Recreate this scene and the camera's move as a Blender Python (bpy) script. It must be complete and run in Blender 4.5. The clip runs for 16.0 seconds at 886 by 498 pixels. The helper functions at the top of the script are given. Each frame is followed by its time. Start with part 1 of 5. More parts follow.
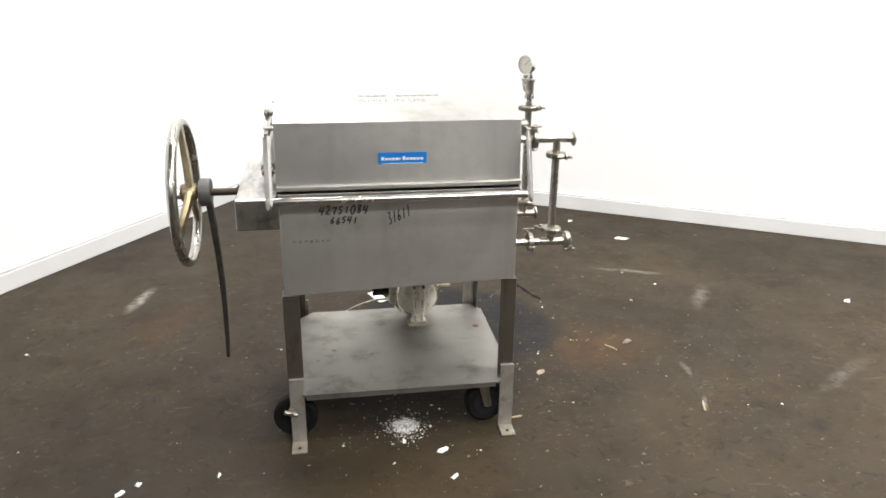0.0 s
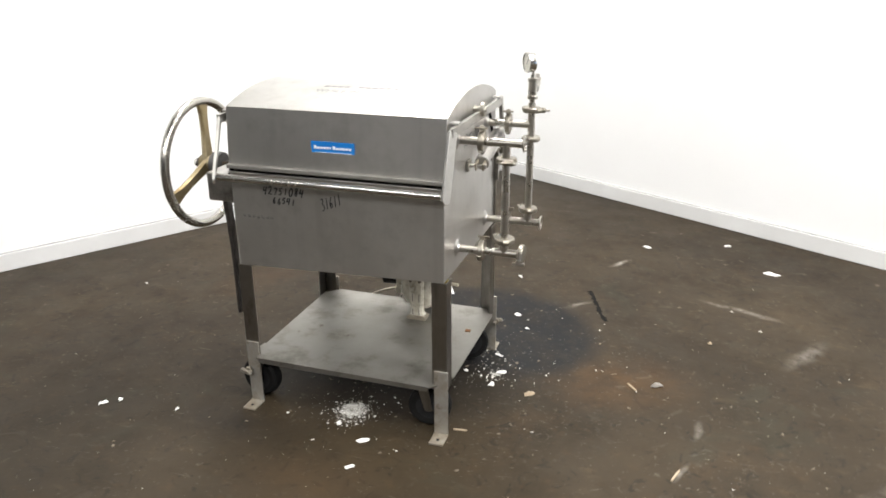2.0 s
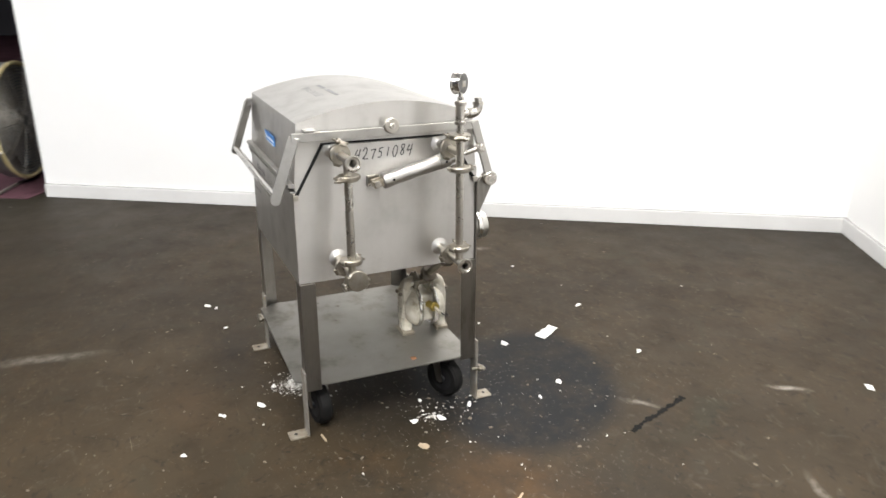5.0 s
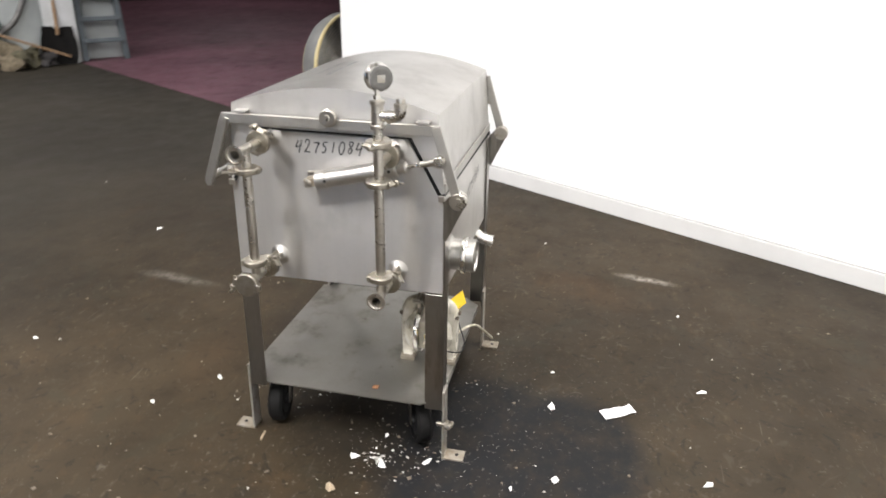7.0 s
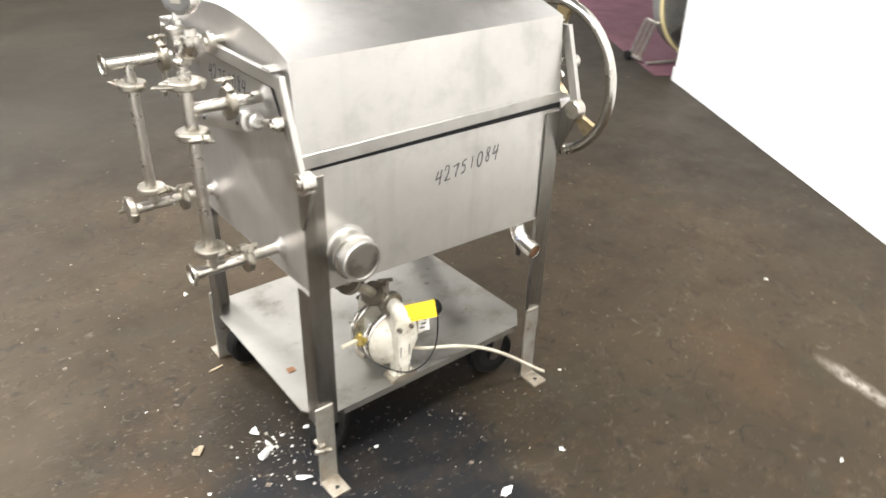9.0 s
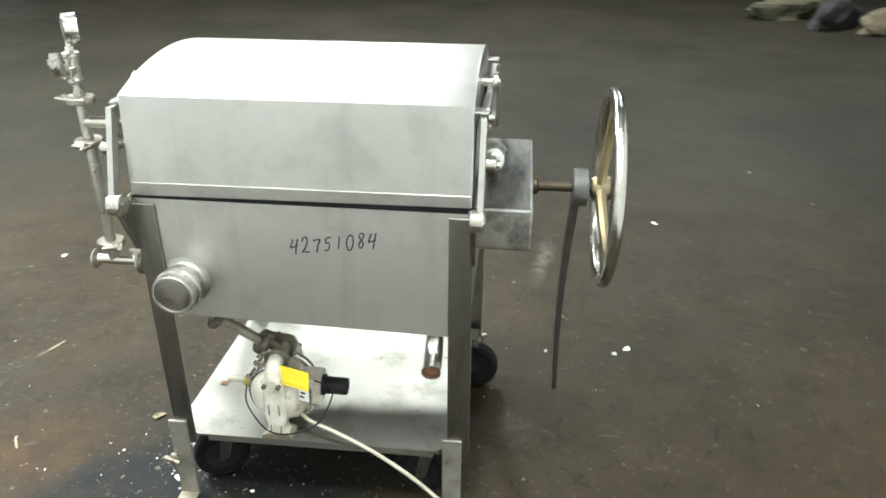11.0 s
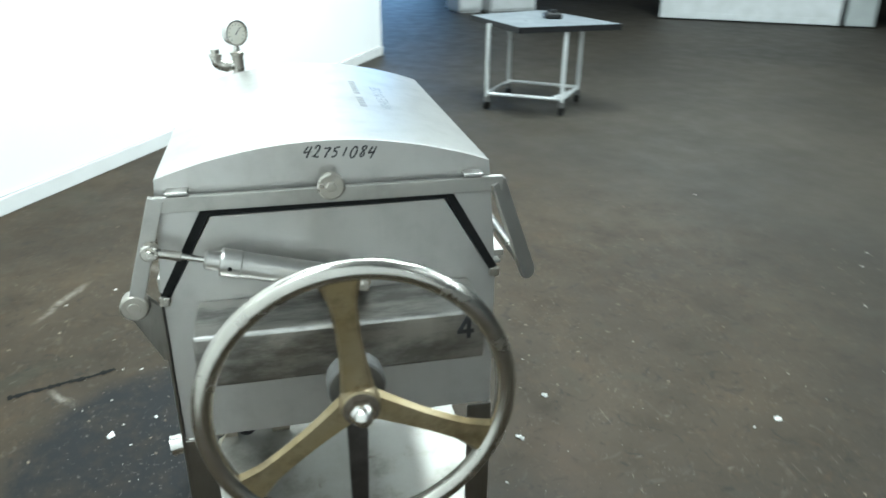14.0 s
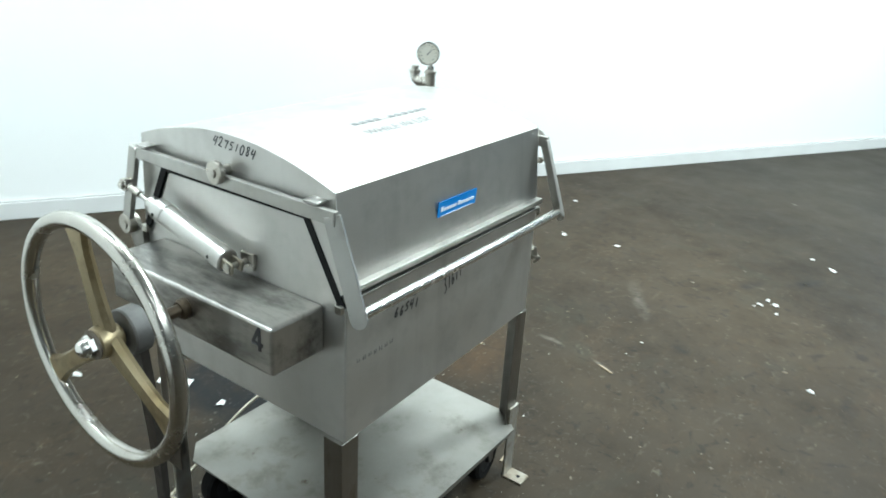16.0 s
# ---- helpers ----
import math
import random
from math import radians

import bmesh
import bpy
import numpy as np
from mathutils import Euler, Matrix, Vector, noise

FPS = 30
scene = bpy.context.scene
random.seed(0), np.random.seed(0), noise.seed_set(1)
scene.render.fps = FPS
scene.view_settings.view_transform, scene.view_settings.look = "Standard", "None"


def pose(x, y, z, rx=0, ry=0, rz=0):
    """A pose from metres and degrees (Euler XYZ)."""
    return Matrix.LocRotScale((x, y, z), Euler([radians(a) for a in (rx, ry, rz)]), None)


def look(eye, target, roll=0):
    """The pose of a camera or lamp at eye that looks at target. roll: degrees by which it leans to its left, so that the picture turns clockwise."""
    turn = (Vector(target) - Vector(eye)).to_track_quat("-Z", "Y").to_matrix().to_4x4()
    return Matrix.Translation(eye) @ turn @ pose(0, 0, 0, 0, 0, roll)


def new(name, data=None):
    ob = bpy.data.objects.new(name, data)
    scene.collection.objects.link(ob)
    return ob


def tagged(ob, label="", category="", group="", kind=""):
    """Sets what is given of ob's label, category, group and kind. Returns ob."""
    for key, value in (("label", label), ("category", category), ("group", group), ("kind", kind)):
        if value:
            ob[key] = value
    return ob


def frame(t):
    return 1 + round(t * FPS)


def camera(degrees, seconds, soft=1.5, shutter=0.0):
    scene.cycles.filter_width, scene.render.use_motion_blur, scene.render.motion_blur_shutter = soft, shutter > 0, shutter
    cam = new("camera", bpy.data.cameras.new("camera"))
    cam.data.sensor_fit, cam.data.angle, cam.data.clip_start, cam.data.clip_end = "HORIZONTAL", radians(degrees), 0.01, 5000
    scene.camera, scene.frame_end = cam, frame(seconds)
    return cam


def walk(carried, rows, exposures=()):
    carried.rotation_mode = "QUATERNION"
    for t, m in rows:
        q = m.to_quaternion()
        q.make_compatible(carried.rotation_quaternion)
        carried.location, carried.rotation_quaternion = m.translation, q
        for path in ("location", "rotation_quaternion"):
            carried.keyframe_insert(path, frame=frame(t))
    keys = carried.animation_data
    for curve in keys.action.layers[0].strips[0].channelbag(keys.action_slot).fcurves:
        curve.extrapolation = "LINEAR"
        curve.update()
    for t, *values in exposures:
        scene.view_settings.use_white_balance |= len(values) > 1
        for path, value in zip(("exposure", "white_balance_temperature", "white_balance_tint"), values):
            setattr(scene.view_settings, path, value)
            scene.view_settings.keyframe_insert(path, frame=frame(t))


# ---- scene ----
cam = camera(62.24, 16.0, 1.65, 0.5)
PATH = [
    (0, (-0.243, -2.426, 1.480), (0.080, -0.558, 0.786), 0.79),
    (0.5, (0.007, -2.425, 1.486), (0.137, -0.542, 0.777), 0.38),
    (1, (0.321, -2.434, 1.481), (0.222, -0.543, 0.797), -0.78),
    (1.5, (0.690, -2.417, 1.496), (0.348, -0.572, 0.782), -0.76),
    (2, (1.022, -2.286, 1.488), (0.442, -0.494, 0.773), -0.19),
    (2.5, (1.358, -2.144, 1.475), (0.535, -0.434, 0.822), 0.10),
    (3, (1.643, -1.949, 1.459), (0.601, -0.369, 0.787), -0.11),
    (3.5, (1.878, -1.692, 1.476), (0.628, -0.280, 0.770), -0.82),
    (4, (2.185, -1.402, 1.473), (0.730, -0.198, 0.794), 0.04),
    (4.2, (2.286, -1.270, 1.472), (0.776, -0.131, 0.791), 0.17),
    (5.25, (2.580, -0.511, 1.476), (0.760, 0.100, 0.774), -0.10),
    (6.3, (2.415, 0.286, 1.478), (0.541, 0.285, 0.757), -0.43),
    (6.5, (2.377, 0.434, 1.492), (0.506, 0.305, 0.786), 0.25),
    (7, (2.212, 0.760, 1.500), (0.416, 0.370, 0.725), 0.85),
    (7.5, (1.951, 1.004, 1.484), (0.248, 0.387, 0.627), 1.89),
    (8, (1.671, 1.274, 1.476), (0.121, 0.351, 0.615), 3.01),
    (8.5, (1.361, 1.463, 1.453), (0.027, 0.300, 0.507), 1.77),
    (9, (1.011, 1.592, 1.466), (-0.094, 0.249, 0.474), 1.60),
    (9.5, (0.642, 1.767, 1.479), (-0.182, 0.210, 0.534), 2.21),
    (9.7, (0.491, 1.824, 1.479), (-0.204, 0.187, 0.550), 1.13),
    (10.75, (-0.281, 1.829, 1.477), (-0.293, -0.018, 0.563), 0.10),
    (11.8, (-0.927, 1.414, 1.473), (-0.188, -0.204, 0.576), -0.93),
    (12, (-1.028, 1.334, 1.479), (-0.165, -0.231, 0.570), -1.70),
    (12.5, (-1.279, 1.085, 1.475), (-0.040, -0.241, 0.640), 0.02),
    (13, (-1.384, 0.811, 1.455), (0.080, -0.278, 0.631), 0.90),
    (13.5, (-1.494, 0.481, 1.469), (0.146, -0.290, 0.621), -1.13),
    (14, (-1.621, 0.129, 1.485), (0.156, -0.276, 0.664), 0.51),
    (14.5, (-1.574, -0.184, 1.486), (0.252, -0.213, 0.671), 1.55),
    (15, (-1.533, -0.548, 1.493), (0.276, -0.151, 0.734), 2.05),
    (15.5, (-1.438, -0.870, 1.498), (0.266, -0.126, 0.741), 2.12),
    (16, (-1.288, -1.110, 1.510), (0.237, -0.061, 0.732), 3.50),
]
walk(cam, [(t, look(eye, target, roll)) for t, eye, target, roll in PATH], [
    (0.0, -0.04, 6480, 10), (4.2, -0.04, 6480, 10), (6.5, 0.05, 6500, 12), (7.4, 0.0, 6500, 12), (8.2, 0.55, 6500, 11), (9.7, 0.7, 6450, 9), (12.0, 0.0, 5760, -7), (13.0, 0.02, 5640, -7), (15.0, 0.0, 5620, -6), (16.0, -0.06, 5650, -6)])

# ---- world and lamps ----
world = bpy.data.worlds.new("world")
scene.world = world
world.use_nodes = True
world.node_tree.nodes["Background"].inputs[0].default_value = (0.75, 0.85, 1.0, 1)
world.node_tree.nodes["Background"].inputs[1].default_value = 0.08

CEIL = 5.2
# no lamp is in view; those far west and south are added to brighten
LAMPS = [(-0.7, 1.6, 198), (2.3, 0.7, 150), (2.6, -2.9, 185), (3.9, -1.4, 380), (-2.4, -3.8, 22), (7.5, -5.5, 230), (1.3, -6.0, 440), (-7.5, -4.5, 65), (-15.0, -8.0, 85), (-2.9, -7.2, 210)]


def lamp_at(x, y, power):
    d = bpy.data.lights.new("lamp", "AREA")
    d.shape, d.size, d.size_y, d.energy, d.color = "RECTANGLE", 1.3, 0.5, power, (1.0, 0.985, 0.97)
    ob = new("lamp", d)
    ob.matrix_world = pose(x, y, CEIL - 0.13, 0, 0, -29)
    return ob


for lx, ly, lp in LAMPS:
    lamp_at(lx, ly, lp)


# ---- materials ----
def nodes_of(name):
    m = bpy.data.materials.new(name)
    m.use_nodes = True
    nt = m.node_tree
    return m, nt, nt.nodes["Principled BSDF"]


def noise_tex(nt, scale, detail=4.0, stretch=None, rough=0.6):
    co = nt.nodes.new("ShaderNodeTexCoord")
    n = nt.nodes.new("ShaderNodeTexNoise")
    n.inputs["Scale"].default_value, n.inputs["Detail"].default_value, n.inputs["Roughness"].default_value = scale, detail, rough
    if stretch:
        mp = nt.nodes.new("ShaderNodeMapping")
        mp.inputs["Scale"].default_value = stretch
        nt.links.new(co.outputs["Object"], mp.inputs["Vector"])
        nt.links.new(mp.outputs["Vector"], n.inputs["Vector"])
    else:
        nt.links.new(co.outputs["Object"], n.inputs["Vector"])
    return n.outputs["Fac"]


def remap(nt, value, a, b, c, d):
    r = nt.nodes.new("ShaderNodeMapRange")
    for k, v in zip(("From Min", "From Max", "To Min", "To Max"), (a, b, c, d)):
        r.inputs[k].default_value = v
    nt.links.new(value, r.inputs["Value"])
    return r.outputs["Result"]


def mixed(nt, fac, a, b):
    x = nt.nodes.new("ShaderNodeMix")
    x.data_type = "RGBA"
    nt.links.new(fac, x.inputs["Factor"])
    for sock, v in ((x.inputs["A"], a), (x.inputs["B"], b)):
        if isinstance(v, tuple):
            sock.default_value = (*v, 1)
        else:
            nt.links.new(v, sock)
    return x.outputs["Result"]


def bump(nt, bsdf, height, strength, dist=0.002):
    b = nt.nodes.new("ShaderNodeBump")
    b.inputs["Strength"].default_value, b.inputs["Distance"].default_value = strength, dist
    nt.links.new(height, b.inputs["Height"])
    nt.links.new(b.outputs["Normal"], bsdf.inputs["Normal"])


def surface(name, c1, c2, rough=(0.4, 0.6), metal=0.0, patch=6.0, grain=90.0, stretch=None, strength=0.1):
    """Two colours mixed in patches, finer grain in gloss and relief."""
    m, nt, b = nodes_of(name)
    big = noise_tex(nt, patch, 5)
    fine = noise_tex(nt, grain, 3, stretch)
    nt.links.new(mixed(nt, remap(nt, big, 0.32, 0.68, 0, 1), c1, c2), b.inputs["Base Color"])
    both = nt.nodes.new("ShaderNodeMath")
    both.operation = "MULTIPLY_ADD"
    both.inputs[1].default_value = 0.45
    nt.links.new(fine, both.inputs[0])
    nt.links.new(remap(nt, big, 0.3, 0.7, 0, 0.55), both.inputs[2])
    nt.links.new(remap(nt, both.outputs[0], 0.15, 0.7, *rough), b.inputs["Roughness"])
    b.inputs["Metallic"].default_value = metal
    if strength:
        bump(nt, b, fine, strength, 0.0006)
    return m


def brushed(name, c1, c2, dirt, rough, stretch, aniso=0.5, scuff=0.25, scale=14.0, drag=None, hairline=0.22, drip=0.3, spin="X", turned=0.0):
    """Sheet steel with drawn grain, cloudy handling marks, grey scuffs and a few drips."""
    m, nt, b = nodes_of(name)
    big, fine = noise_tex(nt, 3.5, 4), noise_tex(nt, scale, 3, stretch)
    hair = noise_tex(nt, scale * 4, 2, stretch)
    col = mixed(nt, remap(nt, big, 0.32, 0.68, 0, 1), c1, c2)
    col = mixed(nt, remap(nt, hair, 0.35, 0.75, 0, hairline), col, tuple(v * 0.72 for v in c2))
    marks = noise_tex(nt, 7.0, 7, drag, 0.68)
    col = mixed(nt, remap(nt, marks, 0.51, 0.75, 0, scuff), col, dirt)
    runs = noise_tex(nt, 4.0, 4, (4.0, 4.0, 0.22), 0.6)
    col = mixed(nt, remap(nt, runs, 0.52, 0.72, 0, drip), col, tuple(v * 0.6 for v in c2))
    nt.links.new(col, b.inputs["Base Color"])
    both = nt.nodes.new("ShaderNodeMath")
    both.operation = "MULTIPLY_ADD"
    both.inputs[1].default_value = 0.35
    nt.links.new(fine, both.inputs[0])
    nt.links.new(remap(nt, big, 0.3, 0.7, 0, 0.65), both.inputs[2])
    nt.links.new(remap(nt, both.outputs[0], 0.1, 0.8, *rough), b.inputs["Roughness"])
    b.inputs["Metallic"].default_value = 1.0
    if aniso:
        tg = nt.nodes.new("ShaderNodeTangent")
        tg.direction_type, tg.axis = "RADIAL", spin
        nt.links.new(tg.outputs[0], b.inputs["Tangent"])
        b.inputs["Anisotropic"].default_value, b.inputs["Anisotropic Rotation"].default_value = aniso, turned
    bump(nt, b, big, 0.02, 0.002)
    return m


STEEL = brushed("brushed_steel", (0.545, 0.532, 0.503), (0.455, 0.443, 0.415), (0.27, 0.258, 0.23), (0.31, 0.42), (1.0, 14.0, 14.0), 0.5, 0.36, hairline=0.12, drip=0.2)
TUBSTEEL = brushed("matt_brushed_tub", (0.615, 0.60, 0.567), (0.515, 0.502, 0.47), (0.28, 0.268, 0.24), (0.35, 0.45), (1.0, 14.0, 14.0), 0.45, 0.36, hairline=0.12, drip=0.24)
STEEL_END = brushed("brushed_steel_ends", (0.565, 0.552, 0.527), (0.49, 0.478, 0.453), (0.29, 0.28, 0.255), (0.36, 0.45), (14.0, 1.0, 14.0), 0.7, 0.3, hairline=0.08, drip=0.12, spin="Z", turned=0.25)
BARSTEEL = brushed("dull_bar_steel", (0.50, 0.487, 0.455), (0.40, 0.388, 0.36), (0.20, 0.19, 0.165), (0.36, 0.50), (3.0, 14.0, 14.0), 0.0, 0.4, hairline=0.15, drip=0.1)
GEARBOX = brushed("scratched_gearbox_steel", (0.62, 0.605, 0.575), (0.50, 0.487, 0.46), (0.14, 0.134, 0.122), (0.25, 0.36), (14.0, 1.6, 14.0), 0.0, 0.95, 14.0, (3.0, 0.7, 3.0))
STEEL_LEG = brushed("leg_steel", (0.33, 0.315, 0.29), (0.225, 0.213, 0.192), (0.09, 0.08, 0.068), (0.26, 0.40), (14.0, 14.0, 0.6), 0.0, 0.7, 14.0, (2.5, 2.5, 0.4))
SHELF = brushed("worn_shelf_steel", (0.345, 0.333, 0.308), (0.272, 0.262, 0.237), (0.10, 0.085, 0.062), (0.45, 0.57), (3.0, 8.0, 8.0), 0.0, 0.65, hairline=0.15, drip=0.0)
CHROME = surface("polished_steel", (0.70, 0.685, 0.65), (0.6, 0.58, 0.54), (0.12, 0.28), 1.0, 20.0, 120.0, None, 0.02)
RIMSTEEL = surface("worn_rim_steel", (0.53, 0.51, 0.465), (0.45, 0.43, 0.385), (0.17, 0.28), 1.0, 12.0, 60.0, None, 0.03)
FITTING = surface("pipe_steel", (0.53, 0.508, 0.465), (0.42, 0.395, 0.345), (0.20, 0.36), 1.0, 16.0, 120.0, None, 0.03)
CLAMPS = surface("clamp_steel", (0.38, 0.36, 0.315), (0.26, 0.232, 0.185), (0.27, 0.45), 1.0, 24.0, 120.0, None, 0.06)
DEPOSIT = surface("brown_scale", (0.26, 0.12, 0.05), (0.16, 0.075, 0.035), (0.6, 0.8), 0, 30, 120, None, 0.2)
STAINED = surface("rust_stained_foot", (0.31, 0.285, 0.235), (0.22, 0.18, 0.13), (0.45, 0.65), 0.5, 30.0, 90.0, None, 0.1)
STRAP = surface("galvanised_strap", (0.42, 0.41, 0.38), (0.32, 0.285, 0.23), (0.42, 0.6), 0.8, 18.0, 90.0, None, 0.08)
RUSTY = surface("rust_spotted_steel", (0.17, 0.152, 0.125), (0.11, 0.086, 0.062), (0.4, 0.65), 0.7, 25.0, 120.0, None, 0.15)
IRON = surface("dark_lever_iron", (0.10, 0.092, 0.085), (0.06, 0.054, 0.05), (0.35, 0.55), 0.8, 15.0, 80.0, None, 0.1)
GREYCAST = surface("grey_cast_disc", (0.16, 0.156, 0.15), (0.10, 0.098, 0.092), (0.45, 0.65), 0.5, 20.0, 90.0, None, 0.12)
BRASS = surface("worn_brass_spokes", (0.27, 0.205, 0.098), (0.33, 0.275, 0.175), (0.26, 0.42), 0.75, 9.0, 80.0, None, 0.08)
ALU = surface("cylinder_aluminium", (0.55, 0.537, 0.51), (0.45, 0.438, 0.412), (0.30, 0.40), 1.0, 12.0, 60.0, None, 0.03)
GASKET = surface("black_gasket", (0.006, 0.006, 0.006), (0.012, 0.012, 0.012), (0.5, 0.7), 0, 20, 120)
RUBBER = surface("tyre_rubber", (0.0045, 0.0044, 0.0043), (0.011, 0.0105, 0.010), (0.55, 0.8), 0, 25, 150)
POLY = surface("white_pump_plastic", (0.68, 0.655, 0.575), (0.46, 0.42, 0.325), (0.35, 0.55), 0, 22, 100, None, 0.06)
TAN = surface("tan_stained_pipe", (0.30, 0.27, 0.215), (0.21, 0.18, 0.135), (0.4, 0.6), 0.4, 22, 100, None, 0.1)
BRASSY = surface("yellow_brass", (0.46, 0.36, 0.10), (0.34, 0.25, 0.06), (0.3, 0.5), 0.7, 30, 100, None, 0.05)
HOSE = surface("beige_hose", (0.52, 0.48, 0.38), (0.42, 0.38, 0.29), (0.4, 0.6), 0, 20, 100)
YELLOW = surface("yellow_tag", (0.85, 0.58, 0.02), (0.80, 0.52, 0.02), (0.4, 0.55), 0, 30, 100, None, 0.02)
BLUE = surface("blue_sticker", (0.01, 0.16, 0.50), (0.012, 0.19, 0.55), (0.3, 0.45), 0, 30, 100, None, 0.0)
WHITEINK = surface("white_print", (0.75, 0.8, 0.85), (0.65, 0.72, 0.8), (0.4, 0.5), 0, 30, 100, None, 0.0)
INK = surface("black_marker_ink", (0.02, 0.02, 0.022), (0.04, 0.04, 0.042), (0.35, 0.5), 0, 40, 150, None, 0.0)
FADED = surface("faded_print", (0.16, 0.16, 0.16), (0.25, 0.25, 0.25), (0.35, 0.5), 0.3, 60, 200, None, 0.0)
DIAL = surface("gauge_dial_white", (0.78, 0.76, 0.68), (0.70, 0.67, 0.56), (0.3, 0.4), 0, 20, 100, None, 0.0)
BASEPAINT = surface("white_baseboard_paint", (0.69, 0.69, 0.675), (0.62, 0.615, 0.60), (0.4, 0.55), 0, 3.0, 60, None, 0.05)
EDGESHADE = surface("grey_edge_shade", (0.36, 0.355, 0.345), (0.29, 0.285, 0.275), (0.6, 0.8), 0, 6.0, 60, None, 0.05)
BRONZE = surface("brown_bronze_shaft", (0.095, 0.072, 0.048), (0.06, 0.047, 0.034), (0.35, 0.55), 0.8, 20.0, 90.0, None, 0.08)
WALLPAINT = surface("white_wall_paint", (0.84, 0.84, 0.83), (0.82, 0.82, 0.805), (0.55, 0.7), 0, 1.5, 60, None, 0.08)
CEILPAINT = surface("pale_roof_deck", (0.34, 0.34, 0.335), (0.27, 0.27, 0.265), (0.6, 0.8), 0, 1.0, 30)
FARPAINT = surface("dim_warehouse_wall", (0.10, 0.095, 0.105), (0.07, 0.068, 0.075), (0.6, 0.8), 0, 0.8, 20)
PALEPANEL = surface("pale_panel", (0.36, 0.38, 0.37), (0.28, 0.30, 0.29), (0.5, 0.7), 0, 2, 40)
WHITEMETAL = surface("white_enamel", (0.56, 0.57, 0.57), (0.46, 0.47, 0.46), (0.35, 0.5), 0, 5, 60)
TABLETOP = surface("grey_table_laminate", (0.17, 0.185, 0.20), (0.13, 0.145, 0.155), (0.25, 0.4), 0, 4, 60)
BLACK = surface("black_edge", (0.010, 0.010, 0.011), (0.018, 0.018, 0.018), (0.4, 0.6), 0, 20, 100)
WOOD = surface("pallet_wood", (0.30, 0.19, 0.10), (0.20, 0.12, 0.06), (0.6, 0.8), 0, 6, 40, (1, 8, 8))
CARD = surface("cardboard", (0.36, 0.29, 0.20), (0.27, 0.21, 0.14), (0.7, 0.85), 0, 5, 60)
LADDERBLUE = surface("blue_ladder_rail", (0.085, 0.105, 0.115), (0.055, 0.068, 0.075), (0.4, 0.6), 0, 6, 60)
PALEBLUE = surface("pale_blue_drum", (0.30, 0.38, 0.55), (0.22, 0.29, 0.44), (0.35, 0.5), 0, 4, 60)
DRUMBLUE = surface("blue_plastic_drum", (0.06, 0.12, 0.34), (0.04, 0.09, 0.26), (0.35, 0.5), 0, 4, 60)
PAPER = surface("white_paper_scrap", (0.80, 0.80, 0.78), (0.68, 0.67, 0.63), (0.6, 0.8), 0, 30, 150)
CHIP = surface("white_chip", (0.66, 0.65, 0.61), (0.42, 0.40, 0.35), (0.6, 0.8), 0, 40, 150)
nt_c = CHIP.node_tree
geo_c = nt_c.nodes.new("ShaderNodeNewGeometry")
nt_c.links.new(mixed(nt_c, geo_c.outputs["Random Per Island"], (0.16, 0.145, 0.115), (0.74, 0.73, 0.69)), nt_c.nodes["Principled BSDF"].inputs["Base Color"])
GRIT = surface("tan_grit", (0.16, 0.13, 0.09), (0.08, 0.065, 0.05), (0.6, 0.8), 0, 9, 100)
FANCREAM = surface("cream_fan_rim", (0.55, 0.47, 0.26), (0.47, 0.39, 0.2), (0.35, 0.5), 0, 6, 60)
FANGREY = surface("grey_fan_shell", (0.22, 0.22, 0.21), (0.16, 0.16, 0.155), (0.4, 0.6), 0.3, 6, 60)
TAR = surface("black_tar", (0.004, 0.004, 0.004), (0.012, 0.011, 0.010), (0.8, 0.95), 0, 40, 120)
for flat_black in (TAR, RUBBER, GASKET, BLACK):
    flat_black.node_tree.nodes["Principled BSDF"].inputs["Specular IOR Level"].default_value = 0.15


def stained(m, scale, lo, hi, k, tone, stretch=None):
    """Blotches of another tone over a material that is already made."""
    nt, b = m.node_tree, m.node_tree.nodes["Principled BSDF"]
    under = b.inputs["Base Color"].links[0].from_socket
    nt.links.new(mixed(nt, remap(nt, noise_tex(nt, scale, 6, stretch, 0.66), lo, hi, 0, k), under, tone), b.inputs["Base Color"])


stained(BRASS, 13.0, 0.48, 0.64, 0.6, (0.10, 0.068, 0.030))
stained(POLY, 26.0, 0.56, 0.70, 0.75, (0.16, 0.115, 0.060))
stained(SHELF, 16.0, 0.66, 0.73, 0.8, (0.075, 0.036, 0.015))
stained(GEARBOX, 4.5, 0.48, 0.64, 0.65, (0.105, 0.100, 0.090), (2.2, 0.8, 2.2))
stained(STRAP, 22.0, 0.58, 0.70, 0.6, (0.13, 0.085, 0.045))
stained(STEEL_LEG, 12.0, 0.60, 0.72, 0.5, (0.075, 0.048, 0.026), (1.0, 1.0, 0.35))
stained(FITTING, 28.0, 0.60, 0.72, 0.55, (0.16, 0.115, 0.060))


def glow(name, colour, power):
    m, nt, b = nodes_of(name)
    b.inputs["Base Color"].default_value = (*colour, 1)
    b.inputs["Emission Color"].default_value = (*colour, 1)
    b.inputs["Emission Strength"].default_value = power
    return m


DAYLIGHT = glow("daylight_outside", (0.38, 0.60, 1.0), 5.5)


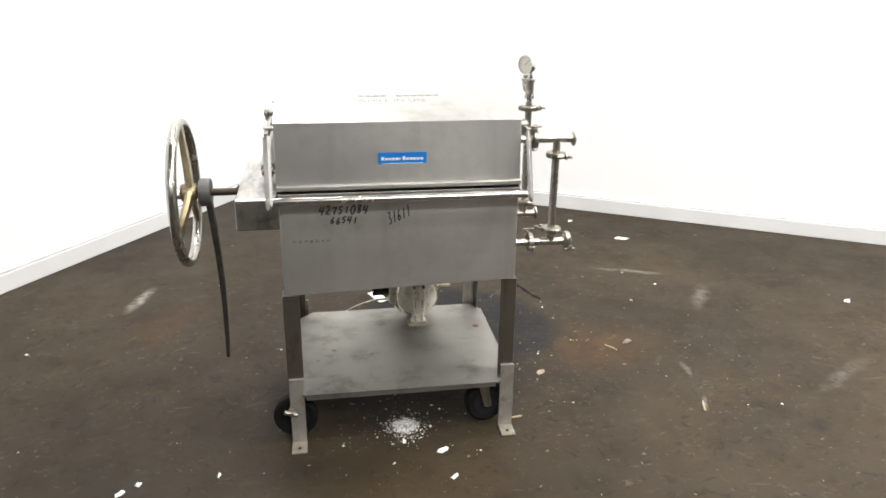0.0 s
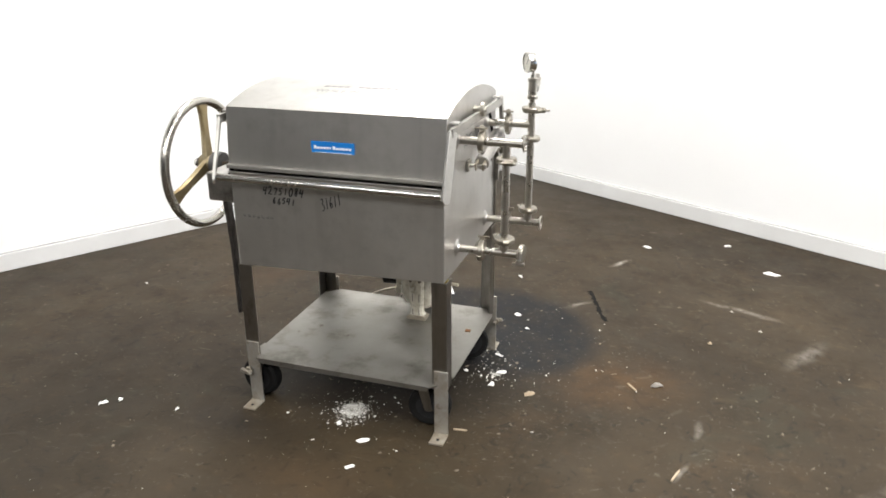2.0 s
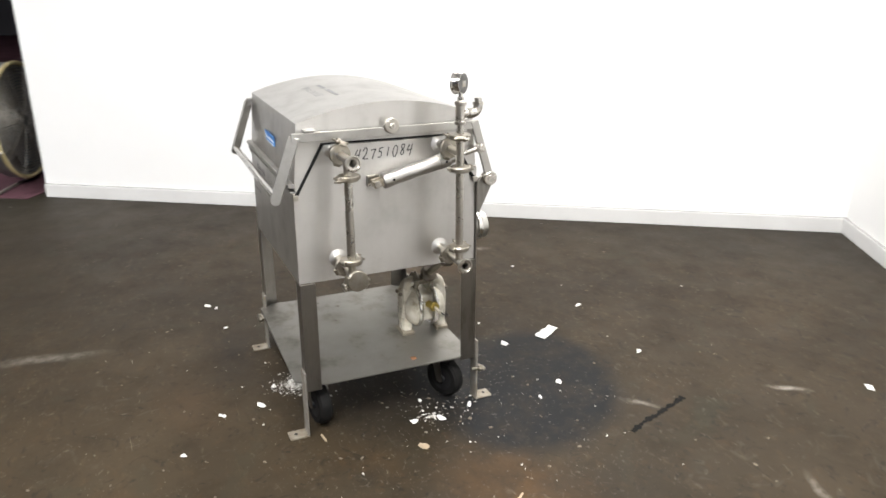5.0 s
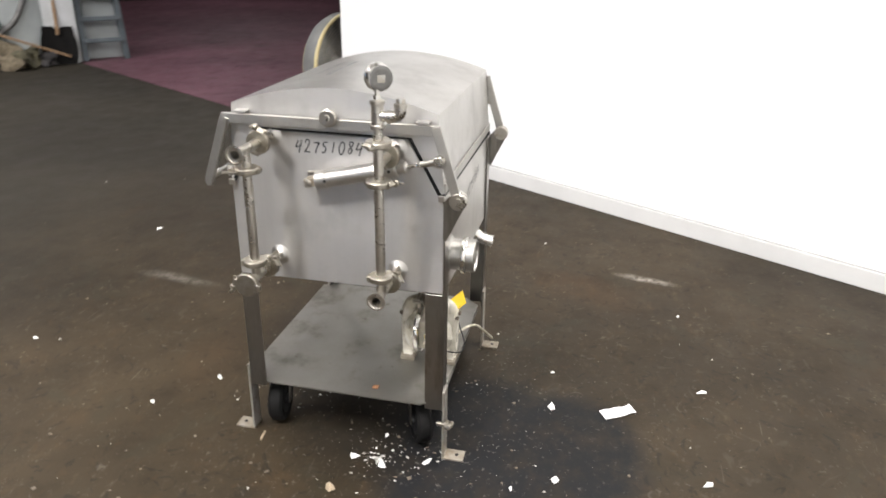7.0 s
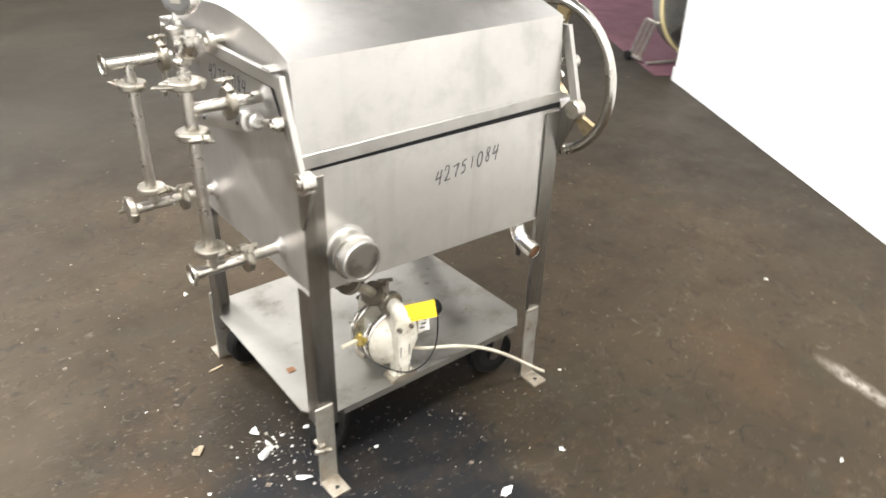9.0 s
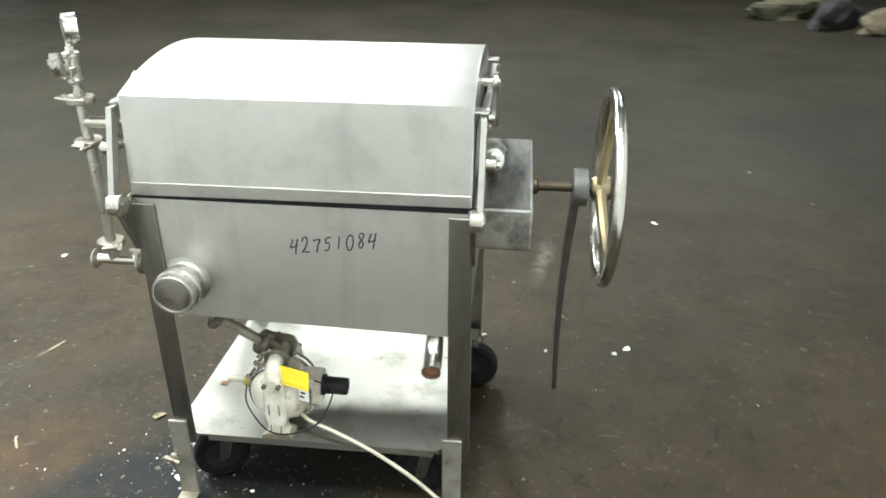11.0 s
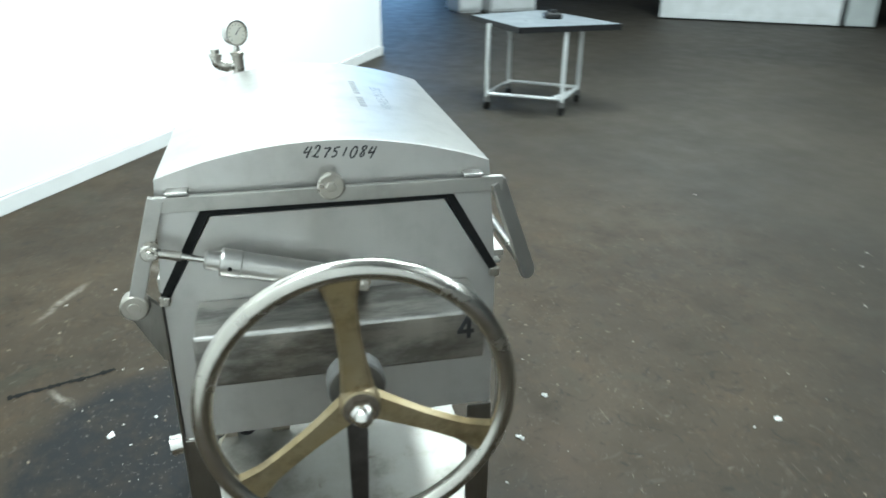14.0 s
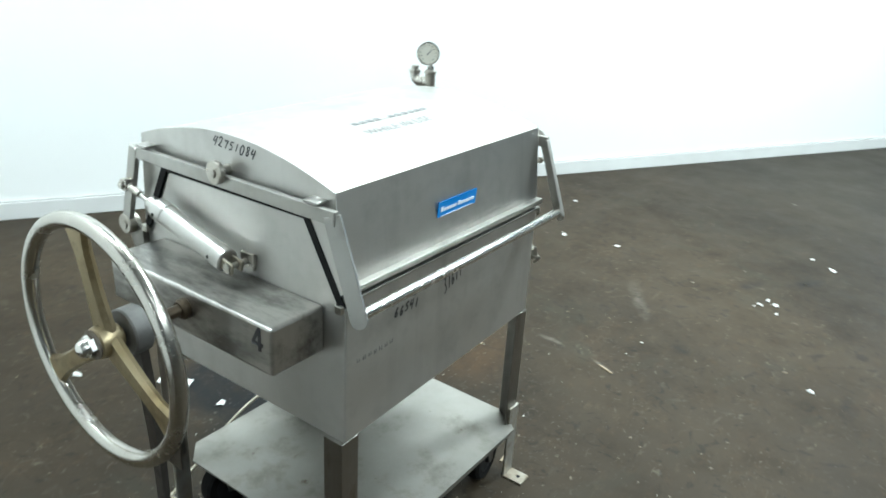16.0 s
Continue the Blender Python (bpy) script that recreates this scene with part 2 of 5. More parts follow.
def floor_paint(name, dark, light, rust, wet=True):
    """Old painted concrete: soft patches, short scratches, flecks and stains."""
    m, nt, b = nodes_of(name)
    big, mid = noise_tex(nt, 0.7, 6, None, 0.62), noise_tex(nt, 4.0, 7, None, 0.65)
    col = mixed(nt, remap(nt, big, 0.36, 0.64, 0, 1), dark, light)
    col = mixed(nt, remap(nt, noise_tex(nt, 2.3, 7, (1, 1.3, 1), 0.7), 0.56, 0.75, 0, 0.28), col, rust)
    col = mixed(nt, remap(nt, mid, 0.54, 0.74, 0, 0.5), col, tuple(v * 0.6 for v in dark))
    # pale rubbed patches and small flecks
    rub = noise_tex(nt, 6.5, 8, (1.0, 1.9, 1.0), 0.72)
    col = mixed(nt, remap(nt, rub, 0.58, 0.75, 0, 0.46), col, tuple(v * 2.3 for v in light))
    fleck = noise_tex(nt, 26.0, 4, None, 0.6)
    col = mixed(nt, remap(nt, fleck, 0.675, 0.77, 0, 0.40), col, (0.15, 0.135, 0.105))
    # worn scuffs, greenish and black stains
    for sc, dist, lo, hi, k, tone in ((7.0, 2.6, 0.61, 0.73, 0.30, (0.075, 0.065, 0.048)), (15.0, 1.8, 0.65, 0.74, 0.36, (0.14, 0.122, 0.095)), (3.1, 1.5, 0.58, 0.72, 0.4, (0.028, 0.028, 0.018)), (9.0, 3.2, 0.58, 0.68, 0.55, (0.0065, 0.0058, 0.0045))):
        co2, n2 = nt.nodes.new("ShaderNodeTexCoord"), nt.nodes.new("ShaderNodeTexNoise")
        n2.inputs["Scale"].default_value, n2.inputs["Detail"].default_value, n2.inputs["Distortion"].default_value = sc, 6, dist
        mp2 = nt.nodes.new("ShaderNodeMapping")
        mp2.inputs["Location"].default_value = (sc * 1.7, dist * 3.1, 0)
        nt.links.new(co2.outputs["Object"], mp2.inputs["Vector"])
        nt.links.new(mp2.outputs["Vector"], n2.inputs["Vector"])
        col = mixed(nt, remap(nt, n2.outputs["Fac"], lo, hi, 0, k), col, tone)
    col = mixed(nt, remap(nt, noise_tex(nt, 15.0, 6, (1.0, 1.25, 1.0), 0.68), 0.56, 0.70, 0, 0.30), col, rust)
    # trodden-in crumbs and short drag marks, in drifts
    for ang, seed, long, wide, k in ((24, 3.0, 55.0, 90.0, 0.75), (118, 17.0, 38.0, 85.0, 0.6), (68, 9.0, 9.0, 62.0, 0.4)):
        co4, mp4, n4 = nt.nodes.new("ShaderNodeTexCoord"), nt.nodes.new("ShaderNodeMapping"), nt.nodes.new("ShaderNodeTexNoise")
        mp4.inputs["Rotation"].default_value = (0, 0, radians(ang))
        mp4.inputs["Location"].default_value = (seed, seed * 0.7, 0)
        mp4.inputs["Scale"].default_value = (long, wide, 1.0)
        n4.inputs["Scale"].default_value, n4.inputs["Detail"].default_value, n4.inputs["Distortion"].default_value = 1.0, 3, 0.8
        nt.links.new(co4.outputs["Object"], mp4.inputs["Vector"])
        nt.links.new(mp4.outputs["Vector"], n4.inputs["Vector"])
        n5 = noise_tex(nt, 2.1 + 0.11 * seed, 6, (1.0, 1.0 + 0.05 * seed, 1.0), 0.68)
        f4 = nt.nodes.new("ShaderNodeMath")
        f4.operation = "MULTIPLY"
        nt.links.new(remap(nt, n4.outputs["Fac"], 0.64, 0.73, 0, k), f4.inputs[0])
        nt.links.new(remap(nt, n5, 0.52, 0.66, 0.0, 1.0), f4.inputs[1])
        col = mixed(nt, f4.outputs[0], col, (0.185, 0.160, 0.122))
    rough = remap(nt, mid, 0.3, 0.7, 0.52, 0.68)
    b.inputs["Specular IOR Level"].default_value = SHEEN
    if wet:
        co = nt.nodes.new("ShaderNodeTexCoord")
        warp = nt.nodes.new("ShaderNodeMixRGB")
        warp.blend_type = "LINEAR_LIGHT"
        warp.inputs[0].default_value = 0.05
        n3 = nt.nodes.new("ShaderNodeTexNoise")
        n3.inputs["Scale"].default_value, n3.inputs["Detail"].default_value = 4.5, 7
        nt.links.new(co.outputs["Object"], n3.inputs["Vector"])
        nt.links.new(co.outputs["Object"], warp.inputs[1])
        nt.links.new(n3.outputs["Color"], warp.inputs[2])

        def oval(x, y, ang, ln, wd, inner=0.4):
            mp = nt.nodes.new("ShaderNodeMapping")
            mp.vector_type = "TEXTURE"
            mp.inputs["Location"].default_value = (x, y, 0)
            mp.inputs["Rotation"].default_value = (0, 0, radians(ang))
            mp.inputs["Scale"].default_value = (ln, wd, 1)
            nt.links.new(warp.outputs[0], mp.inputs["Vector"])
            q = nt.nodes.new("ShaderNodeVectorMath")
            q.operation = "LENGTH"
            nt.links.new(mp.outputs["Vector"], q.inputs[0])
            return remap(nt, q.outputs["Value"], inner, 1.0, 1.0, 0.0)

        # away from the corner the floor's grey sheen is put into its colour
        far_grey = oval(0.7, 0.5, 20, 4.4, 3.2, 0.55)
        col = mixed(nt, remap(nt, far_grey, 0, 1, 0.72, 0), col, mixed(nt, remap(nt, big, 0.36, 0.64, 0, 1), (0.0212, 0.0193, 0.0150), (0.0302, 0.0275, 0.0218)))
        # rusty and dark old paint; the last, wide oval dims bright floor by colour
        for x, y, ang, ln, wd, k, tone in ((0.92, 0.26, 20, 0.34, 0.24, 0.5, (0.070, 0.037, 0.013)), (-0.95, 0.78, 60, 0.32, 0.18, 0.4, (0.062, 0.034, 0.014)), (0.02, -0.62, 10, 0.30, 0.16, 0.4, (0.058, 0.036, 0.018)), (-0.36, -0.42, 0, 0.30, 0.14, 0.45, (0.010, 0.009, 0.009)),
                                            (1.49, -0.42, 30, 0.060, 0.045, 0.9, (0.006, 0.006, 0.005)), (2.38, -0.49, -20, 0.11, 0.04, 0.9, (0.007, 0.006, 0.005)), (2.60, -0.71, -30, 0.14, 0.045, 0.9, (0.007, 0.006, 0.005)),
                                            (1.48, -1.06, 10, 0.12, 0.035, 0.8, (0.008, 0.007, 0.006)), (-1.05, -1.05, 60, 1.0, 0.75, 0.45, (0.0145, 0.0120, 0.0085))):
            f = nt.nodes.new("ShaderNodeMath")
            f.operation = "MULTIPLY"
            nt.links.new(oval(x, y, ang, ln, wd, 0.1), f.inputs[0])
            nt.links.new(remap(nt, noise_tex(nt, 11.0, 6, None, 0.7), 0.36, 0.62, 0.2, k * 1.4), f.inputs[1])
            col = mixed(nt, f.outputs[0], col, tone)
        # chalky drag marks
        streaks = noise_tex(nt, 22.0, 6, (1, 1, 1), 0.7)
        for x, y, ang, ln, wd, s in SCUFFS:
            k = nt.nodes.new("ShaderNodeMath")
            k.operation = "MULTIPLY"
            nt.links.new(oval(x, y, ang, ln, wd, 0.0), k.inputs[0])
            nt.links.new(remap(nt, streaks, 0.36, 0.60, 0, s), k.inputs[1])
            col = mixed(nt, k.outputs[0], col, (0.36, 0.33, 0.285))
        # shade and dirt painted under the machine, and the oily patch beside it
        shade_grime = oval(0.06, 0.08, 0, 0.56, 0.44, 0.5)
        col = mixed(nt, remap(nt, shade_grime, 0, 1, 0, 0.6), col, (0.0075, 0.0066, 0.0056))
        pud = nt.nodes.new("ShaderNodeMath")
        pud.operation = "MULTIPLY"
        two = nt.nodes.new("ShaderNodeMath")
        two.operation = "MAXIMUM"
        nt.links.new(oval(0.37, 0.60, -38, 0.50, 0.40, 0.80), two.inputs[0])
        nt.links.new(oval(0.22, 0.48, 0, 0.36, 0.36, 0.70), two.inputs[1])
        nt.links.new(two.outputs[0], pud.inputs[0])
        nt.links.new(remap(nt, noise_tex(nt, 9.0, 8, None, 0.75), 0.34, 0.55, 0.45, 1.0), pud.inputs[1])
        puddle = pud.outputs[0]
        col = mixed(nt, remap(nt, puddle, 0, 1, 0, 0.95), col, (0.0046, 0.0051, 0.0064))
        # pale dust trodden in round the machine
        dust = nt.nodes.new("ShaderNodeMath")
        dust.operation = "MULTIPLY"
        nt.links.new(oval(0.25, 0.35, 0, 1.0, 0.9, 0.15), dust.inputs[0])
        nt.links.new(remap(nt, noise_tex(nt, 48.0, 5, None, 0.65), 0.61, 0.72, 0, 0.7), dust.inputs[1])
        col = mixed(nt, dust.outputs[0], col, (0.22, 0.205, 0.175))
        wetr = nt.nodes.new("ShaderNodeMix")
        nt.links.new(puddle, wetr.inputs["Factor"])
        nt.links.new(rough, wetr.inputs["A"])
        wetr.inputs["B"].default_value = 0.60
        rough = wetr.outputs["Result"]
    nt.links.new(col, b.inputs["Base Color"])
    nt.links.new(rough, b.inputs["Roughness"])
    bump(nt, b, noise_tex(nt, 30, 5), 0.10, 0.002)
    return m


# pale scuffs: x, y, angle, half length, half width, strength
SHEEN = 0.19
SCUFFS = [(-1.135, 1.04, 77, 0.17, 0.045, 0.95), (1.40, 1.085, -24, 0.22, 0.030, 0.5), (-0.60, -1.12, 82, 0.27, 0.05, 0.28), (1.62, 0.71, 60, 0.20, 0.05, 0.3), (1.81, -0.12, 30, 0.26, 0.04, 0.22),
          (1.15, -0.24, 70, 0.08, 0.015, 0.45), (0.80, 1.52, 53, 0.11, 0.022, 0.75), (0.66, 0.93, 35, 0.10, 0.02, 0.5), (1.20, 0.02, 80, 0.07, 0.02, 0.35)]
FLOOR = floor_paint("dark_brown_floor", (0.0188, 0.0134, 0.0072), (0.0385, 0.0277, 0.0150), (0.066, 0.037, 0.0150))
MAROON = floor_paint("maroon_floor", (0.088, 0.040, 0.052), (0.145, 0.068, 0.088), (0.07, 0.045, 0.043), False)


# ---- mesh helpers ----
def box(bm, x0, x1, y0, y1, z0, z1, bevel=0.0, m=None):
    t = Matrix.Translation(((x0 + x1) / 2, (y0 + y1) / 2, (z0 + z1) / 2)) @ Matrix.Diagonal((x1 - x0, y1 - y0, z1 - z0, 1))
    vs = bmesh.ops.create_cube(bm, size=1, matrix=(m or Matrix()) @ t)["verts"]
    if bevel:
        es = list({e for v in vs for e in v.link_edges})
        bmesh.ops.bevel(bm, geom=es, offset=bevel, segments=2, affect="EDGES", profile=0.5)
    return bm


def turn_to(p0, p1):
    d = Vector(p1) - Vector(p0)
    return Matrix.Translation(p0) @ d.to_track_quat("Z", "Y").to_matrix().to_4x4(), d.length


def lathe(bm, profile, p0, p1, seg=24, closed=True):
    """Turns (radius, height) pairs about the line p0 to p1; heights in metres from p0."""
    m, _ = turn_to(p0, p1)
    seg = seg if seg in (6, 7) else max(seg, 14)
    rings = []
    for r, h in profile:
        rings.append([bm.verts.new(m @ Vector((r * math.cos(2 * math.pi * k / seg), r * math.sin(2 * math.pi * k / seg), h))) for k in range(seg)])
    for a, b in zip(rings, rings[1:]):
        for k in range(seg):
            bm.faces.new((a[k], a[(k + 1) % seg], b[(k + 1) % seg], b[k]))
    if closed:
        bm.faces.new(rings[0][::-1])
        bm.faces.new(rings[-1])
    return bm


def cyl(bm, p0, p1, r, seg=20, bevel=0.0):
    n = (Vector(p1) - Vector(p0)).length
    e = min(bevel, r * 0.5, n * 0.4)
    prof = [(r, 0), (r, n)] if e <= 0 else [(r - e, 0), (r, e), (r, n - e), (r - e, n)]
    return lathe(bm, prof, p0, p1, seg)


def tube(bm, pts, r, seg=12, cap=True):
    """A round bar swept along points."""
    pts = [Vector(p) for p in pts]
    seg = max(seg, 14)
    rings, up = [], None
    for k, p in enumerate(pts):
        d = (pts[min(k + 1, len(pts) - 1)] - pts[max(k - 1, 0)]).normalized()
        if up is None:
            up = d.orthogonal().normalized()
        up = (up - d * up.dot(d)).normalized()
        side = d.cross(up)
        rr = r[k] if isinstance(r, (list, tuple)) else r
        rings.append([bm.verts.new(p + rr * (math.cos(2 * math.pi * j / seg) * up + math.sin(2 * math.pi * j / seg) * side)) for j in range(seg)])
    for a, b in zip(rings, rings[1:]):
        for j in range(seg):
            bm.faces.new((a[j], a[(j + 1) % seg], b[(j + 1) % seg], b[j]))
    if cap:
        bm.faces.new(rings[0][::-1])
        bm.faces.new(rings[-1])
    return bm


def smooth_path(pts, n=6):
    """A rounded line through points (Catmull-Rom)."""
    pts = [Vector(p) for p in pts]
    out = []
    for i in range(len(pts) - 1):
        p0, p1, p2, p3 = pts[max(i - 1, 0)], pts[i], pts[i + 1], pts[min(i + 2, len(pts) - 1)]
        for k in range(n):
            t = k / n
            out.append(0.5 * (2 * p1 + (p2 - p0) * t + (2 * p0 - 5 * p1 + 4 * p2 - p3) * t * t + (3 * p1 - p0 - 3 * p2 + p3) * t ** 3))
    return out + [pts[-1]]


def slab(bm, poly, axis, a, b, bevel=0.0):
    """A flat polygon, given in the two other axes in xyz order, made thick from a to b along axis."""
    def at(u, v, w):
        return {"x": (w, u, v), "y": (u, w, v), "z": (u, v, w)}[axis]
    lo, hi = [bm.verts.new(at(u, v, a)) for u, v in poly], [bm.verts.new(at(u, v, b)) for u, v in poly]
    fs = [bm.faces.new(lo), bm.faces.new(hi[::-1])]
    for k in range(len(poly)):
        j = (k + 1) % len(poly)
        fs.append(bm.faces.new((lo[j], lo[k], hi[k], hi[j])))
    bmesh.ops.recalc_face_normals(bm, faces=fs)
    if bevel:
        bmesh.ops.bevel(bm, geom=list({e for f in fs for e in f.edges}), offset=bevel, segments=1, affect="EDGES")
    return bm


def ring(bm, centre, axis, r, minor, seg=24, flat=1.0, mseg=8):
    m, _ = turn_to(centre, Vector(centre) + Vector(axis))
    rows = []
    for k in range(seg):
        a = 2 * math.pi * k / seg
        rows.append([bm.verts.new(m @ Vector(((r + minor * math.cos(b)) * math.cos(a), (r + minor * math.cos(b)) * math.sin(a), flat * minor * math.sin(b))))
                     for b in (2 * math.pi * j / mseg for j in range(mseg))])
    for k in range(seg):
        for j in range(mseg):
            bm.faces.new((rows[k][j], rows[(k + 1) % seg][j], rows[(k + 1) % seg][(j + 1) % mseg], rows[k][(j + 1) % mseg]))
    return bm


def part(name, bm, material, parent=None, label="", smooth=True):
    """Links a bmesh as one mesh object under a thing or a part."""
    bmesh.ops.recalc_face_normals(bm, faces=bm.faces[:])
    me = bpy.data.meshes.new(name)
    if smooth:
        for f in bm.faces:
            f.smooth = True
        for e in bm.edges:
            if len(e.link_faces) == 2:
                a, b = (f.calc_area() for f in e.link_faces)
                turn = e.calc_face_angle()
                if turn > radians(28) or (turn > radians(11) and min(a, b) < 0.15 * max(a, b)):
                    e.smooth = False
    bm.to_mesh(me)
    bm.free()
    me.materials.append(material)
    ob = new(name, me)
    ob.parent = parent
    return tagged(ob, label) if label else ob


def thing(name, label, category, at=(0, 0, 0), group="", kind=""):
    ob = new(name)
    ob.location = at
    ob.empty_display_size = 0.1
    return tagged(ob, label, category, group, kind)


def B():
    return bmesh.new()


# ---- the hall ----
CORNER, LEFT_END, RIGHT_END = Vector((-0.480, 3.384, 0)), Vector((-3.395, -1.294, 0)), Vector((7.259, -1.122, 0))


def oriented(bm, a, b, t0, t1, z0, z1, bevel=0.0, ends=(0.0, 0.0)):
    """A box along the line a to b, from t0 to t1 to its left."""
    d = (b - a).normalized()
    m = Matrix.Translation(a) @ Matrix.Rotation(math.atan2(d.y, d.x), 4, "Z")
    return box(bm, -ends[0], (b - a).length + ends[1], t0, t1, z0, z1, bevel, m)


bm = B()
slab(bm, [(-24, -18), (24, -18), (24, 9), (-24, 9)], "z", -0.2, 0.0)
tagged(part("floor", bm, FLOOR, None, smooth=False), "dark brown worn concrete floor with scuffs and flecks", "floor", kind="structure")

d = (LEFT_END - CORNER).normalized()
n = Vector((d.y, -d.x, 0))
p = LEFT_END - n * 0.1 + d * 0.1
far = p + d * 14
bm = B()
slab(bm, [tuple(v.xy) for v in (p, far, far - n * -16, p - n * -16)], "z", 0.0, 0.003)
tagged(part("floor_maroon", bm, MAROON, None, smooth=False), "maroon painted floor beyond the partition", "floor", kind="structure")

bm = B()
oriented(bm, CORNER, LEFT_END, -0.14, 0.0, 0, 4.2, ends=(0.0, 0.0))
tagged(part("wall_west", bm, WALLPAINT, None, smooth=False), "bright white painted partition wall", "wall", kind="structure")
bm = B()
oriented(bm, CORNER, RIGHT_END, 0.0, 0.14, 0, 4.2, ends=(0.14, 0.0))
tagged(part("wall_north", bm, WALLPAINT, None, smooth=False), "bright white painted partition wall", "wall", kind="structure")
bm = B()
oriented(bm, CORNER, LEFT_END, 0.0, 0.02, 0, 0.095, 0.004)
tagged(part("baseboard_west", bm, BASEPAINT, None, smooth=False), "white painted baseboard", "baseboard", kind="structure")
bm = B()
oriented(bm, CORNER, RIGHT_END, -0.02, 0.0, 0, 0.095, 0.004)
tagged(part("baseboard_north", bm, BASEPAINT, None, smooth=False), "white painted baseboard", "baseboard", kind="structure")

# grey strip drawn for the shadow line along the baseboard's top
for nm, end, t0, t1 in (("shade_line_west", LEFT_END, 0.0, 0.016), ("shade_line_north", RIGHT_END, -0.016, 0.0)):
    bm = B()
    oriented(bm, CORNER, end, t0, t1, 0.0952, 0.0992)
    tagged(part(nm, bm, EDGESHADE, None, smooth=False), "thin grey strip for the shadow line above the baseboard", "trim", kind="structure")

bm = B()
box(bm, -24, 24, -18, 9, CEIL, CEIL + 0.2)
tagged(part("ceiling", bm, CEILPAINT, None, smooth=False), "pale roof deck of the hall", "ceiling", kind="structure")
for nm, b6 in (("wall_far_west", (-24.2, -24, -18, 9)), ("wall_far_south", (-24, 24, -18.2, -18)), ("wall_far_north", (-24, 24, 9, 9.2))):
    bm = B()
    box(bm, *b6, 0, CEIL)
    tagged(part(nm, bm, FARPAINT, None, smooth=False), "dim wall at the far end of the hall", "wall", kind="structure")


# housing added over each unseen lamp
def unseen_ceiling_light(x, y):
    e = thing("unseen_ceiling_light", "unseen white strip light added under the roof deck", "ceiling light", (x, y, CEIL), "ceiling lights")
    e.rotation_euler = (0, 0, radians(-29))
    bm = B()
    box(bm, -0.7, 0.7, -0.28, 0.28, -0.11, 0.0, 0.01)
    part("housing", bm, WHITEMETAL, e)
    return e


for lx, ly, lp in LAMPS:
    unseen_ceiling_light(lx, ly)

# ---- the steam cooker ----
YC = 0.052
cooker = thing("steam_cooker", "brushed stainless steel steam cooker with domed lid on wheels", "food machine")


def bottom_z(x):
    return 0.553 + 0.011 * x / 0.37


def arch(y):
    """Height of the lid's arched top."""
    u = (y - YC) / 0.2925
    return 1.081 + 0.053 * (1 - u * u)


ARCH = [(-0.2405 + 0.585 * k / 20, arch(-0.2405 + 0.585 * k / 20)) for k in range(21)]

# tub: front, rear, floor and the two ends that rise into the lid
bm = B()
slab(bm, [(-0.366, bottom_z(-0.37)), (0.366, bottom_z(0.37)), (0.366, bottom_z(0.37) + 0.004), (-0.366, bottom_z(-0.37) + 0.004)], "y", -0.258, 0.358)
tub = part("tub", bm, STEEL, cooker, "brushed steel tub with numbers in black marker", smooth=False)
for nm, y0, y1, ztop in (("front_panel", -0.262, -0.258, 0.872), ("rear_panel", 0.358, 0.362, 0.858)):
    bm = B()
    slab(bm, [(-0.366, bottom_z(-0.37)), (0.366, bottom_z(0.37)), (0.366, ztop), (-0.366, ztop)], "y", y0, y1)
    part(nm, bm, TUBSTEEL, tub, smooth=False)
for sx in (-1, 1):
    bm = B()
    zb = bottom_z(0.37 * sx)
    poly = [(-0.262, zb), (0.362, zb), (0.362, 0.858), (0.345, 0.862), (0.262, 1.008), (-0.158, 1.010), (-0.245, 0.865), (-0.262, 0.872)]
    slab(bm, poly, "x", 0.366 * sx, 0.371 * sx, 0.0012)
    part("end_panel", bm, STEEL_END, tub, smooth=False)
    bm = B()
    edge = [(-0.249, 0.856), (-0.160, 1.013), (0.264, 1.011), (0.350, 0.853)]
    w, wt = (0.018, 0.009) if sx < 0 else (0.010, 0.005)
    outer = [(-0.249 - w, 0.858), (-0.160 - 0.75 * w, 1.013 + wt), (0.264 + 0.75 * w, 1.011 + wt), (0.350 + w, 0.855)]
    slab(bm, edge + outer[::-1], "x", 0.3705 * sx, 0.3765 * sx)
    part("gasket", bm, GASKET, tub, "black rubber seal", smooth=False)
    for yc in (-0.257, 0.356):
        bm = B()
        box(bm, min(0.377 * sx, 0.386 * sx), max(0.377 * sx, 0.386 * sx), yc - 0.009, yc + 0.009, 0.846, 0.864, 0.002)
        part("seal_clip", bm, FITTING, tub, "small steel clip at the seal's end")
# lid
bm = B()
prof = [(-0.258, 0.886)] + ARCH + [(0.362, 0.868)]
inner = [(-0.255, 0.886)] + [(y, z - 0.003) for y, z in ARCH[1:-1]] + [(0.359, 0.868)]
slab(bm, prof + inner[::-1], "x", -0.371, 0.371)
for f in bm.faces:
    f.smooth = True
lid = part("lid", bm, STEEL, cooker, "domed brushed steel lid, closed")
for sx in (-1, 1):
    bm = B()
    poly = prof + [(0.352, 0.865), (0.266, 1.016), (-0.162, 1.018), (-0.250, 0.867)]
    slab(bm, poly, "x", 0.3712 * sx, 0.3748 * sx)
    part("lid_end", bm, STEEL_END, lid, smooth=False)
bm = B()
box(bm, -0.374, 0.374, -0.276, -0.2575, 0.884, 0.898, 0.002)
box(bm, -0.372, 0.372, -0.272, -0.2575, 0.868, 0.874, 0.001)
part("front_lip", bm, BARSTEEL, lid, smooth=False)
bm = B()
slab(bm, [(-0.372, 0.8690), (0.372, 0.8655), (0.372, 0.8955), (-0.372, 0.8955)], "y", 0.3605, 0.3655, 0.001)
